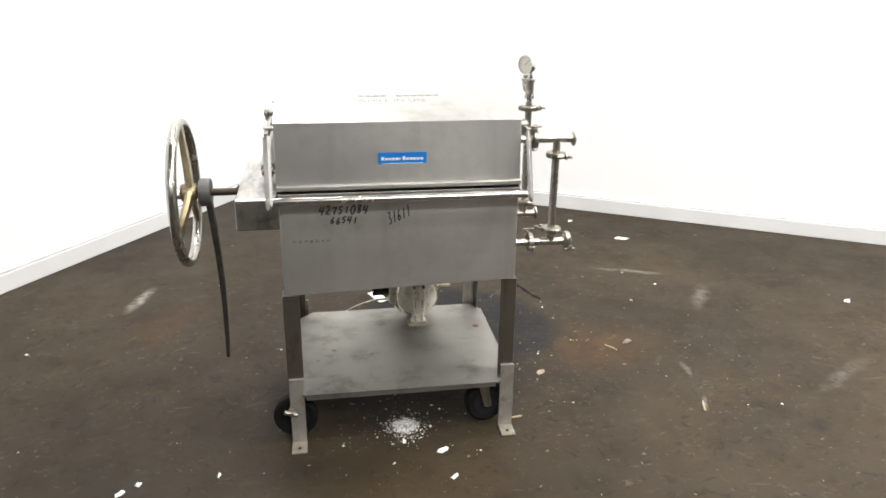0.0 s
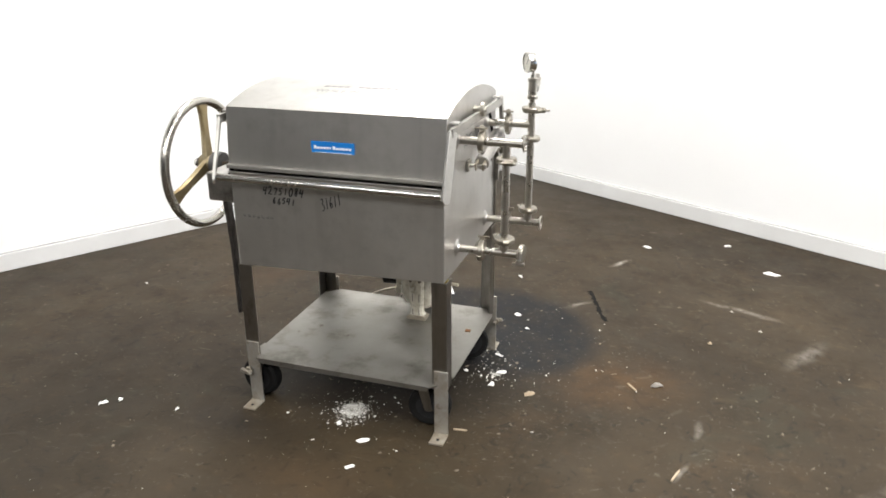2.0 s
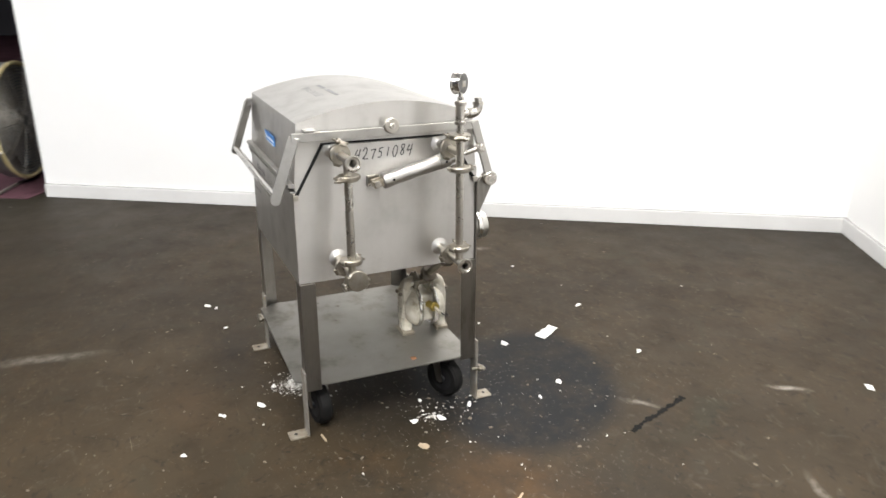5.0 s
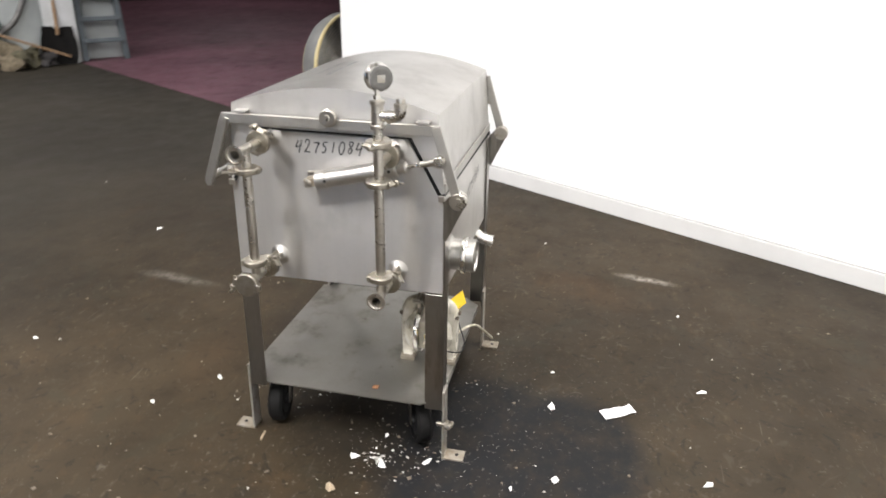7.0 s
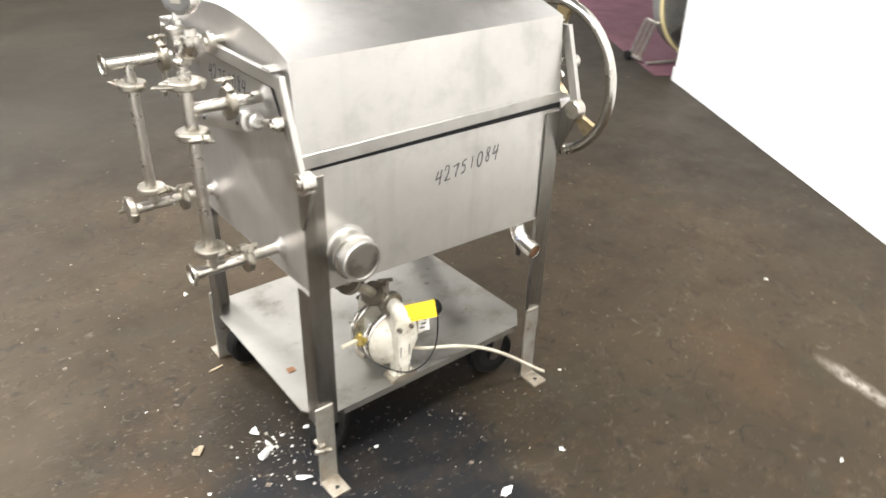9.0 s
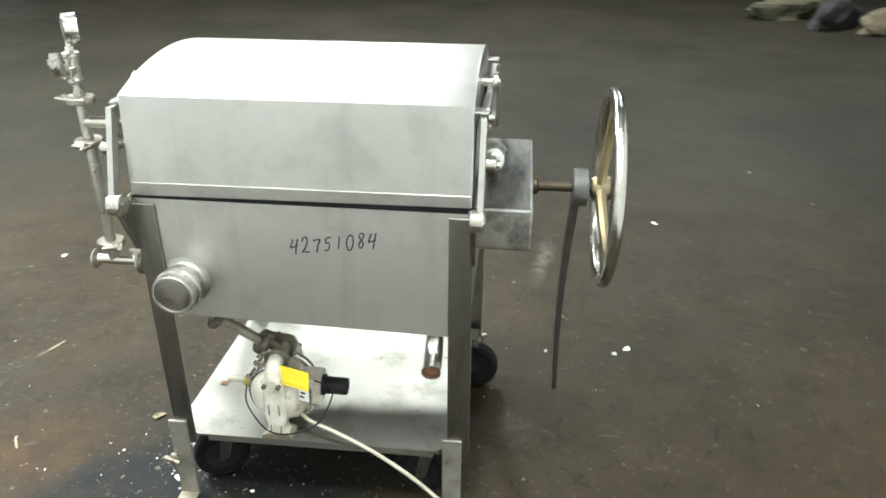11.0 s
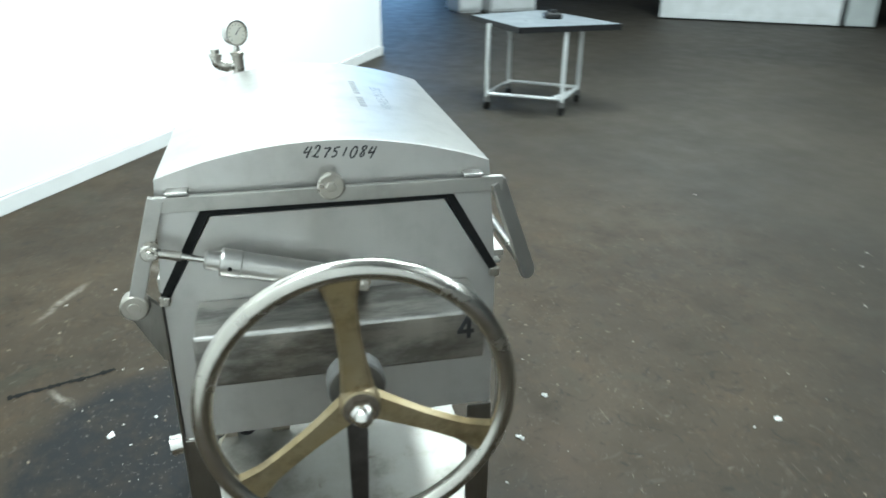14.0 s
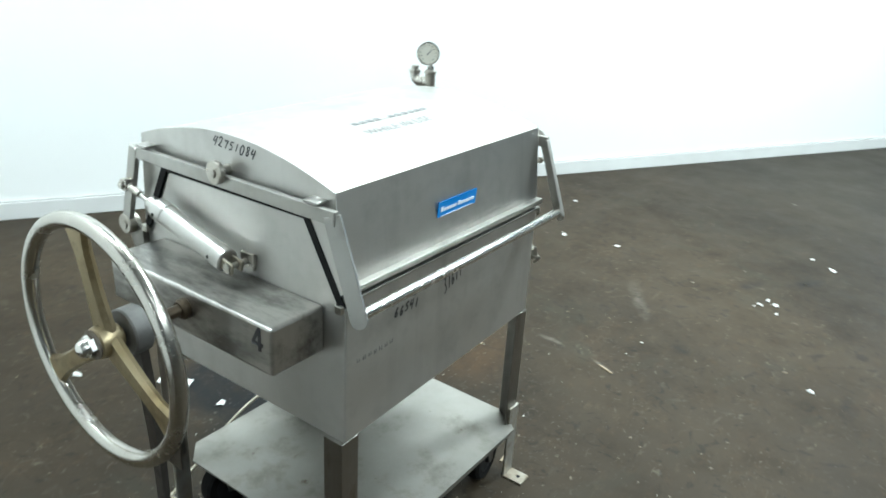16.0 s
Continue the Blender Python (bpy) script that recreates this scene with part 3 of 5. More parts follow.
part("rear_lip", bm, BARSTEEL, lid, smooth=False)
# black wedge: the seal, with the dark gap beside it filled in
bm = B()
slab(bm, [(-0.368, 0.8545), (0.368, 0.8585), (0.368, 0.8650), (-0.368, 0.8685)], "y", 0.350, 0.3640)
part("rear_seal_gap", bm, GASKET, lid, "black rubber seal", smooth=False)
for sx in (-1, 1):
    for y in (-0.205, 0.308):
        bm = B()
        box(bm, min(0.3745 * sx, 0.404 * sx), max(0.3745 * sx, 0.404 * sx), y - 0.018, y + 0.018, 1.0605, 1.0655, 0.001)
        part("stop_tab", bm, STEEL_END, lid, smooth=False)

# sticker with a white wordmark bar and a thin line under it
tilt = Matrix.Translation((0.004, -0.2521, 0.970)) @ Matrix.Rotation(radians(5.2), 4, "X")
bm = B()
box(bm, -0.074, 0.074, -0.0012, 0.001, -0.021, 0.021, 0, tilt)
sticker = part("sticker", bm, BLUE, lid, "blue sticker with white lettering", smooth=False)
bm = B()
for k in range(12):
    wd = 0.0085 if k != 5 else 0.004
    x = -0.064 + k * 0.0108
    hgt = 0.011 if k in (0, 6) else 0.007
    box(bm, x, x + wd, -0.0022, -0.001, -0.003, -0.003 + hgt, 0, tilt)
box(bm, -0.062, 0.062, -0.0022, -0.001, -0.0145, -0.0130, 0, tilt)
part("print", bm, WHITEINK, sticker, smooth=False)


# bail frames at both ends, joined by the front bar
def strip(bm, a, b, w, x0, x1, bevel=0.0015):
    """A flat bar in a plane of constant x from (y, z) a to b."""
    a, b = Vector((0, *a)), Vector((0, *b))
    d = b - a
    m = Matrix.Translation((0, a.y, a.z)) @ Matrix.Rotation(math.atan2(d.z, d.y), 4, "X")
    return box(bm, min(x0, x1), max(x0, x1), 0, d.length, -w / 2, w / 2, bevel, m)


bm = B()
cyl(bm, (-0.392, -0.318, 0.866), (0.392, -0.318, 0.866), 0.0115, 20)
bail = part("bail", bm, CHROME, cooker, "steel clamping bail with round front bar")
for sx in (-1, 1):
    x0, x1 = 0.388 * sx, 0.400 * sx
    bm = B()
    strip(bm, (-0.262, 1.043), (0.352, 1.043), 0.028, x0, x1)
    part("cross_bar", bm, BARSTEEL, bail, smooth=False)
    # the front arm is turned a little towards the front, with a rounded lower end
    bm = B()
    pa, pb = Vector((0.3945 * sx, -0.252, 1.046)), Vector((0.3945 * sx, -0.320, 0.858))
    arm = pb - pa
    am = Matrix.Translation(pa) @ Matrix.Rotation(math.atan2(arm.z, arm.y), 4, "X") @ Matrix.Rotation(sx * radians(27), 4, "Y")
    box(bm, -0.005, 0.005, 0.0, arm.length, -0.0165, 0.0165, 0.0015, am)
    cyl(bm, am @ Vector((-0.0048, arm.length, 0)), am @ Vector((0.0048, arm.length, 0)), 0.0163, 24, 0.0015)
    part("front_arm", bm, BARSTEEL, bail, smooth=False)
    bm = B()
    strip(bm, (0.342, 1.055), (0.404, 0.858), 0.026, x0 + 0.0005 * sx, x1 + 0.0015 * sx)
    part("rear_arm", bm, BARSTEEL, bail, smooth=False)
    bm = B()
    cyl(bm, (0.3715 * sx, YC, 1.062), (0.404 * sx, YC, 1.062), 0.011, 16)
    lathe(bm, [(0.021, 0), (0.024, 0.002), (0.024, 0.012), (0.021, 0.014)], (0.3995 * sx, YC, 1.062), (0.5 * sx, YC, 1.062), 24)
    part("pivot_knob", bm, FITTING, bail)
    bm = B()
    cyl(bm, (0.410 * sx, YC, 1.062), (0.4175 * sx, YC, 1.062), 0.010, 6, 0.002)
    part("bolt", bm, FITTING, bail)
    # rear hinge roller on its gusset
    bm = B()
    cyl(bm, (0.374 * sx, 0.405, 0.857), (0.404 * sx, 0.405, 0.857), 0.0245, 24, 0.003)
    part("hinge_roller", bm, FITTING, bail)
    bm = B()
    cyl(bm, (0.4035 * sx, 0.405, 0.857), (0.4065 * sx, 0.405, 0.857), 0.0115, 20, 0.001)
    part("bolt", bm, FITTING, bail)
    bm = B()
    slab(bm, [(0.3625, 0.74), (0.372, 0.735), (0.424, 0.845), (0.424, 0.872), (0.392, 0.878), (0.3625, 0.845)], "x", 0.376 * sx, 0.386 * sx, 0.001)
    part("hinge_gusset", bm, STEEL_LEG, tub, smooth=False)


# gas struts
def strut(sx, a, b, x):
    """Eye at (y, z) a on the rear arm; clevis at b on the tub's end."""
    P = lambda u: Vector((x, a[0] + (b[0] - a[0]) * u, a[1] + (b[1] - a[1]) * u))
    bm = B()
    n = (P(1) - P(0)).length
    lathe(bm, [(0.012, 0), (0.017, 0.004), (0.017, 0.026), (0.0245, 0.028), (0.0255, 0.032), (0.0255, 0.062), (0.0238, 0.064), (0.0238, n * 0.70 - 0.03), (0.0255, n * 0.70 - 0.028), (0.0255, n * 0.70), (0.022, n * 0.70 + 0.002)], P(0.24), P(1), 28)
    body = part("gas_strut", bm, ALU, cooker, "silver air cylinder between bail and tub")
    bm = B()
    cyl(bm, P(0.10), P(0.26), 0.0055, 14)
    part("rod", bm, CHROME, body)
    bm = B()
    cyl(bm, P(0) - Vector((0.010, 0, 0)), P(0) + Vector((0.012, 0, 0)), 0.0150, 20, 0.002)
    cyl(bm, P(0) + Vector((0.010 * sx, 0, 0)), P(0) + Vector((0.017 * sx, 0, 0)), 0.0085, 6, 0.001)
    cyl(bm, P(0.02), P(0.14), 0.0085, 12, 0.001)
    cyl(bm, Vector((0.4 * sx, a[0], a[1])), P(0), 0.006, 10)
    part("rod_eye", bm, FITTING, body)
    bm = B()
    c = P(1.0)
    d = (P(1) - P(0)).normalized()
    cm = Matrix((Vector((1, 0, 0)), d, Vector((1, 0, 0)).cross(d))).transposed().to_4x4()
    cm = Matrix.Translation(c) @ cm
    cyl(bm, P(0.70), P(0.90), 0.0105, 14, 0.001)
    cyl(bm, P(0.84), P(0.88), 0.0145, 6, 0.001)
    box(bm, -0.015, 0.015, -0.040, -0.030, -0.013, 0.013, 0.003, cm)
    for q in (-1, 1):
        box(bm, 0.0125 * q - 0.0035, 0.0125 * q + 0.0035, -0.036, 0.013, -0.0125, 0.0125, 0.003, cm)
    part("clevis", bm, STAINED, body, "stained forked clevis")
    bm = B()
    cyl(bm, Vector((0.371 * sx, c.y, c.z)), Vector((x + 0.022 * sx, c.y, c.z)), 0.0065, 14, 0.001)
    cyl(bm, Vector((x + 0.0165 * sx, c.y, c.z)), Vector((x + 0.0205 * sx, c.y, c.z)), 0.0105, 14, 0.001)
    box(bm, min(0.3712 * sx, 0.380 * sx), max(0.3712 * sx, 0.380 * sx), c.y - 0.020, c.y + 0.020, c.z - 0.018, c.z + 0.018, 0.002)
    part("clevis_pin", bm, FITTING, body)
    for u in (0.36, 0.86):
        bm = B()
        cyl(bm, P(u), P(u) + Vector((0.0262 * sx, 0, 0)), 0.004, 8)
        part("port_plug", bm, GASKET, body)


strut(-1, (0.362, 0.967), (0.005, 0.876), -0.413)
strut(1, (0.356, 0.968), (-0.005, 0.885), 0.413)

# gear box on the left end
bm = B()
box(bm, -0.506, -0.3715, -0.207, 0.302, 0.743, 0.844, 0.006)
gearbox = part("gear_box", bm, GEARBOX, cooker, "brushed steel drive box with a black numeral")

# shaft, disc, lever and handwheel
HY, HZ = 0.044, 0.803
bm = B()
cyl(bm, (-0.69, HY, HZ), (-0.505, HY, HZ), 0.0125, 20)
lathe(bm, [(0.022, 0), (0.022, 0.012), (0.017, 0.018)], (-0.505, HY, HZ), (-0.6, HY, HZ), 20)
part("drive_shaft", bm, BRONZE, cooker, "tarnished brown drive shaft")
bm = B()
lathe(bm, [(0.044, 0), (0.047, 0.003), (0.047, 0.035), (0.044, 0.038)], (-0.606, HY, HZ), (-0.7, HY, HZ), 32)
disc = part("clutch_disc", bm, GREYCAST, cooker, "grey cast hub disc")
bm = B()
rows = []
for k in range(15):
    u = k / 14
    z = HZ + 0.02 - u * (HZ + 0.02 - 0.185)
    x = -0.621 + 0.018 * u + 0.012 * math.sin(u * math.pi)
    w, t = 0.038 - 0.020 * u, 0.020 - 0.008 * u
    rows.append([bm.verts.new((x + sx * t / 2, HY + sy * w / 2, z)) for sx, sy in ((-1, -1), (1, -1), (1, 1), (-1, 1))])
for a, b in zip(rows, rows[1:]):
    for j in range(4):
        bm.faces.new((a[j], a[(j + 1) % 4], b[(j + 1) % 4], b[j]))
bm.faces.new(rows[0]), bm.faces.new(rows[-1][::-1])
bmesh.ops.bevel(bm, geom=[e for e in bm.edges if abs((e.verts[0].co - e.verts[1].co).normalized().z) > 0.9], offset=0.003, segments=2, affect="EDGES")
part("hand_lever", bm, IRON, cooker, "dark iron hand lever hanging down")

WX, WR = -0.672, 0.232
bm = B()
ring(bm, (WX - 0.018, HY, HZ), (1, 0, 0), WR, 0.0160, 72, 1.0, 14)
wheel = part("handwheel", bm, RIMSTEEL, cooker, "polished steel handwheel rim")
for ang in (84, 204, 324):
    a = radians(ang)
    c, s = math.cos(a), math.sin(a)
    bm = B()
    rows = []
    for k in range(9):
        u = k / 8
        r = 0.020 + (WR - 0.022) * u
        w = 0.027 - 0.008 * math.sin(u * math.pi) + 0.010 * max(0, u - 0.75) * 4 * u
        t = 0.011 - 0.003 * u
        x = WX - 0.002 * (1 - u) - 0.018 * u
        rows.append([bm.verts.new((x + q * t, HY + c * r - s * e * w, HZ + s * r + c * e * w)) for q, e in ((-1, -0.75), (-1, 0.75), (0, 1), (1, 0.75), (1, -0.75), (0, -1))])
    for p, q in zip(rows, rows[1:]):
        for j in range(6):
            bm.faces.new((p[j], p[(j + 1) % 6], q[(j + 1) % 6], q[j]))
    bm.faces.new(rows[0]), bm.faces.new(rows[-1][::-1])
    part("spoke", bm, BRASS, wheel, "worn brassy cast spoke")
bm = B()
lathe(bm, [(0.024, 0), (0.030, 0.012), (0.033, 0.03), (0.030, 0.044), (0.024, 0.048)], (-0.652, HY, HZ), (-0.8, HY, HZ), 28)
part("hub", bm, BRASS, wheel, "brassy cast hub")
bm = B()
lathe(bm, [(0.021, 0.002), (0.021, 0.015)], (-0.700, HY, HZ), (-0.8, HY, HZ), 6)
lathe(bm, [(0.0185, 0.015), (0.017, 0.022), (0.013, 0.029), (0.006, 0.033), (0.001, 0.034)], (-0.700, HY, HZ), (-0.8, HY, HZ), 20)
part("cap_nut", bm, CHROME, wheel, "polished cap nut")
bm = B()
lathe(bm, [(0.027, 0), (0.0285, 0.001), (0.0285, 0.0025), (0.027, 0.003)], (-0.6995, HY, HZ), (-0.8, HY, HZ), 28)
part("washer", bm, RUSTY, wheel, "dark steel washer")


# legs with strap feet, shelf and casters
LEGS = [(-1, -1, -0.352), (1, -1, 0.360), (-1, 1, -0.340), (1, 1, 0.367)]
for sx, sy, fx in LEGS:
    yo = -0.2625 if sy < 0 else 0.3625
    xo = 0.379 * sx
    top = bottom_z(0.37 * sx) - 0.001 if sy < 0 else 0.845
    bm = B()
    w, t = 0.052, 0.005
    poly = [(xo, yo), (xo - w * sx, yo), (xo - w * sx, yo - t * sy), (xo - t * sx, yo - t * sy), (xo - t * sx, yo - w * sy), (xo, yo - w * sy)]
    if sy > 0:
        yo2 = yo + 0.0006
        slab(bm, [(min(xo, xo - w * sx), 0.172), (max(xo, xo - w * sx), 0.172), (max(xo, xo - w * sx), top), (min(xo, xo - w * sx), top)], "y", yo2, yo2 + t, 0.001)
        slab(bm, [(yo2, 0.172), (yo2 - w, 0.172), (yo2 - w, bottom_z(0.37 * sx) - 0.001), (yo2, bottom_z(0.37 * sx) - 0.001)], "x", xo, xo - t * sx, 0.001)
    else:
        slab(bm, poly, "z", 0.172, top, 0.001)
    leg = part("leg", bm, STEEL_LEG, cooker, "dark brushed steel angle leg", smooth=False)
    ys = yo + (0.0062 if sy > 0 else -0.0002)
    bm = B()
    s0, s1 = sorted((ys, ys + 0.007 * sy))
    box(bm, fx - 0.024, fx + 0.024, s0, s1, 0.006, 0.246, 0.0015)
    foot = part("foot_strap", bm, STRAP, leg, "grey bent strap foot", smooth=False)
    bm = B()
    f0, f1 = sorted((ys, ys + 0.068 * sy))
    box(bm, fx - 0.025, fx + 0.025, f0, f1, 0.0, 0.0066, 0.0015)
    part("foot_plate", bm, STAINED, leg, "rust-stained foot plate with bolt hole", smooth=False)
    # black disc laid on the plate for the dark of its bolt hole
    bm = B()
    cyl(bm, (fx, ys + 0.044 * sy, 0.0068), (fx, ys + 0.044 * sy, 0.0076), 0.006, 14)
    part("hole_shade", bm, BLACK, leg)
    if (sx, sy) in ((1, 1), (-1, -1)):
        bm = B()
        yb = ys + 0.007 * sy
        xs = fx + 0.020 * sx
        cyl(bm, (xs, yb - 0.024 * sy, 0.130), (xs, yb + 0.026 * sy, 0.130), 0.0065, 10)
        cyl(bm, (xs, yb + 0.002 * sy, 0.130), (xs, yb + 0.014 * sy, 0.130), 0.0155, 6, 0.002)
        cyl(bm, (xs + 0.024 * sx, yb + 0.016 * sy, 0.136), (xs - 0.020 * sx, yb + 0.020 * sy, 0.124), 0.0075, 12, 0.002)
        part("clamp_screw", bm, CLAMPS, leg, "tarnished clamp screw")

bm = B()
slab(bm, [(-0.330, -0.287), (0.325, -0.292), (0.348, -0.268), (0.385, -0.20), (0.392, 0.30), (0.350, 0.3565), (-0.300, 0.3565), (-0.352, 0.30), (-0.352, -0.21)], "z", 0.190, 0.1945)
shelf = part("shelf", bm, SHELF, cooker, "stained bare steel lower shelf", smooth=False)
for x0, x1, y0, y1 in ((-0.322, 0.318, -0.286, -0.283), (-0.29, 0.30, 0.352, 0.3555)):
    bm = B()
    slab(bm, [(x0, 0.174), (x1, 0.174), (x1, 0.190), (x0, 0.190)], "y", y0, y1)
    part("shelf_flange", bm, SHELF, shelf, smooth=False)
bm = B()
box(bm, 0.325, 0.346, 0.132, 0.152, 0.1946, 0.1975, 0.002)
part("rust_bolt", bm, DEPOSIT, shelf, "rusty bolt head")


def caster(x, y, yaw):
    """A swivelled caster; yaw turns its axle from the x axis, trailing the wheel behind its stem."""
    tm = Matrix.Translation((x, y, 0)) @ Matrix.Rotation(radians(yaw), 4, "Z")
    bm = B()
    lathe(bm, [(0.046, -0.022), (0.066, -0.024), (0.074, -0.016), (0.076, 0), (0.074, 0.016), (0.066, 0.024), (0.046, 0.022)], (0, 0, 0.0761), (1, 0, 0.0761), 36)
    bm.transform(tm)
    tyre = part("caster", bm, RUBBER, cooker, "black rubber caster wheel")
    bm = B()
    for s in (-1, 1):
        lathe(bm, [(0.047, 0), (0.041, -0.007), (0.020, -0.005), (0.015, 0.008), (0.004, 0.009)], (0.0222 * s, 0, 0.0761), (1 * s, 0, 0.0761), 24)
    bm.transform(tm)
    part("wheel_rim", bm, BLACK, tyre)
    bm = B()
    for s in (-1, 1):
        slab(bm, [(-0.014, 0.068), (0.0, 0.063), (0.014, 0.068), (0.038, 0.160), (0.002, 0.160)], "x", 0.031 * s, 0.034 * s)
    box(bm, -0.036, 0.036, -0.012, 0.056, 0.157, 0.163, 0.002)
    cyl(bm, (0, 0.022, 0.163), (0, 0.022, 0.180), 0.026, 20)
    box(bm, -0.032, 0.032, -0.008, 0.056, 0.180, 0.1898, 0.002)
    bm.transform(tm)
    part("fork", bm, STEEL_LEG, tyre, "dull steel caster fork", smooth=False)


caster(-0.362, -0.205, -96)
caster(0.300, -0.205, 98)
caster(-0.258, 0.283, 80)
caster(0.305, 0.280, 118)


# pipework on the right end
def clamp(bm, c, axis, nut):
    """A two-bolt pipe clamp round a joint, wing nut towards nut."""
    c, axis, nut = Vector(c), Vector(axis).normalized(), Vector(nut).normalized()
    lathe(bm, [(0.0262, -0.0085), (0.0310, -0.008), (0.0330, -0.005), (0.0330, 0.005), (0.0310, 0.008), (0.0262, 0.0085)], c, c + axis, 24)
    side = axis.cross(nut)
    for s in (-1, 1):
        a = c + s * nut * 0.033
        cyl(bm, a - side * 0.010 - s * nut * 0.004, a + side * 0.010 - s * nut * 0.004, 0.0095, 10, 0.001)
    p = c + nut * 0.037
    cyl(bm, p - side * 0.016, p + side * 0.026, 0.0038, 8)
    cyl(bm, p + side * 0.012, p + side * 0.022, 0.0095, 8, 0.001)
    m, _ = turn_to(p + side * 0.020, p + side)
    box(bm, -0.020, 0.020, -0.003, 0.003, 0.0, 0.010, 0.002, m)
    return bm


def ferrule(bm, c, d):
    """An open flared pipe end at c, facing d."""
    c, d = Vector(c), Vector(d)
    return lathe(bm, [(0.0108, -0.060), (0.0127, -0.060), (0.0127, -0.02), (0.0135, -0.010), (0.0235, -0.0045), (0.0252, -0.003), (0.0252, 0), (0.0205, 0.0005), (0.018, -0.003), (0.0110, -0.0035), (0.0108, -0.058)], c, c + d, 28)


PR = 0.0127
pipes = []
for col, (px, py, zt, zb, zc1, zc2) in enumerate(((0.530, -0.130, 0.996, 0.638, 0.942, 0.682), (0.533, 0.229, 0.985, 0.628, 0.936, 0.676))):
    bm = B()
    if col == 0:
        cyl(bm, (0.3712, py, zt), (0.530, py, zt), PR, 20)
        ferrule(bm, (0.588, py, zt), (1, 0, 0))
        cyl(bm, (px, py, zt), (px, py, zb), PR, 20)
    else:
        cyl(bm, (0.3712, py, zt), (px, py, zt), PR, 20)
        cyl(bm, (px, py, 1.06), (px, py, zb), PR, 20)
    cyl(bm, (0.3712, py, zb), (0.526, py, zb), PR, 20)
    ferrule(bm, (0.583, py, zb), (1, 0, 0))
    run = part("pipe_column", bm, FITTING, cooker, "steel sight pipe with clamped joints")
    for z in (zt, zb):
        bm = B()
        lathe(bm, [(0.030, 0), (0.022, 0.003), (0.0145, 0.008), (PR, 0.012)], (0.3712, py, z), (0.5, py, z), 24)
        part("weld_collar", bm, STEEL_END, run)
    joints = [((px, py, zc1), (0, 0, 1), (0.2, 1 if col else -1, 0)), ((px, py, zc2), (0, 0, 1), (-0.4, 1, 0)),
              ((0.452, py, zt), (1, 0, 0), (0, 0.35, 1)), ((0.456, py, zb), (1, 0, 0), (0, 1, 0.5))]
    if col:
        joints.append(((px, py, 1.037), (0, 0, 1), (0.9, -0.5, 0)))
    for c, ax, nt_ in joints:
        bm = B()
        clamp(bm, c, ax, nt_)
        part("pipe_clamp", bm, CLAMPS, run, "steel pipe clamp with wing nut")
    if col == 0:
        bm = B()
        clamp(bm, (0.587, py, zb), (1, 0, 0), (0, -1, 0.2))
        part("pipe_clamp", bm, CLAMPS, run, "steel pipe clamp with wing nut")
        bm = B()
        lathe(bm, [(0.0250, 0), (0.0250, 0.006), (0.022, 0.008), (0.001, 0.0085)], (0.585, py, zb), (1, py, zb), 28)
        part("end_cap", bm, FITTING, run)
    pipes.append(run)

# gauge tree on the rear column
gx, gy = 0.533, 0.229
bm = B()
lathe(bm, [(0.0095, 0), (0.0095, 0.030)], (gx, gy, 1.05), (gx, gy, 2), 16)
lathe(bm, [(0.0175, 0), (0.0185, 0.004), (0.0185, 0.010), (0.0155, 0.013), (0.0155, 0.058), (0.0185, 0.061), (0.0185, 0.069), (0.012, 0.072)], (gx, gy, 1.074), (gx, gy, 2), 20)
lathe(bm, [(0.0135, 0), (0.0135, 0.018), (0.0165, 0.020), (0.0165, 0.030), (0.0125, 0.031)], (gx, gy + 0.006, 1.106), (gx, gy + 1, 1.106), 18)
tube(bm, smooth_path([(gx, gy + 0.030, 1.106), (gx, gy + 0.044, 1.107), (gx, gy + 0.055, 1.114), (gx, gy + 0.059, 1.126), (gx, gy + 0.059, 1.132)], 4), 0.0145, 16)
lathe(bm, [(0.0172, 0), (0.0172, 0.009), (0.011, 0.010), (0.011, 0.014), (0.012, 0.014), (0.011, 0.022)], (gx, gy + 0.059, 1.130), (gx, gy + 0.059, 2), 16)
tree = part("relief_fitting", bm, FITTING, cooker, "threaded steel tee with elbow")
face = Vector((-0.81, -0.59, 0)).normalized()
gc = Vector((0.522, 0.232, 1.196))
bm = B()
lathe(bm, [(0.006, 0), (0.006, 0.03)], (gx, gy, 1.14), (gx, gy, 2), 10)
cyl(bm, (gx, gy, 1.147), (gx, gy, 1.157), 0.010, 6)
lathe(bm, [(0.024, -0.013), (0.031, -0.011), (0.0325, -0.006), (0.0325, 0.010), (0.034, 0.011), (0.034, 0.016), (0.031, 0.0165), (0.0295, 0.012), (0.001, 0.0118)], gc, gc + face, 36)
gauge = part("pressure_gauge", bm, CHROME, cooker, "round pressure gauge with white dial")
bm = B()
lathe(bm, [(0.0292, 0.0121), (0.0292, 0.0128)], gc, gc + face, 32)
part("dial", bm, DIAL, gauge, "white gauge dial")
bm = B()
gm = Matrix.Translation(gc) @ face.to_track_quat("Z", "Y").to_matrix().to_4x4()
box(bm, -0.0009, 0.0009, -0.006, 0.019, 0.0130, 0.0138, 0, gm @ Matrix.Rotation(radians(-42), 4, "Z"))
for k in range(11):
    box(bm, -0.0006, 0.0006, 0.021, 0.026, 0.0129, 0.0132, 0, gm @ Matrix.Rotation(radians(-135 + 27 * k), 4, "Z"))
part("needle", bm, INK, gauge, smooth=False)
bm = B()
box(bm, -0.010, 0.010, -0.010, 0.008, -0.0145, -0.0125, 0.0005, gm)
part("back_label", bm, STRAP, gauge, smooth=False)
bm = B()
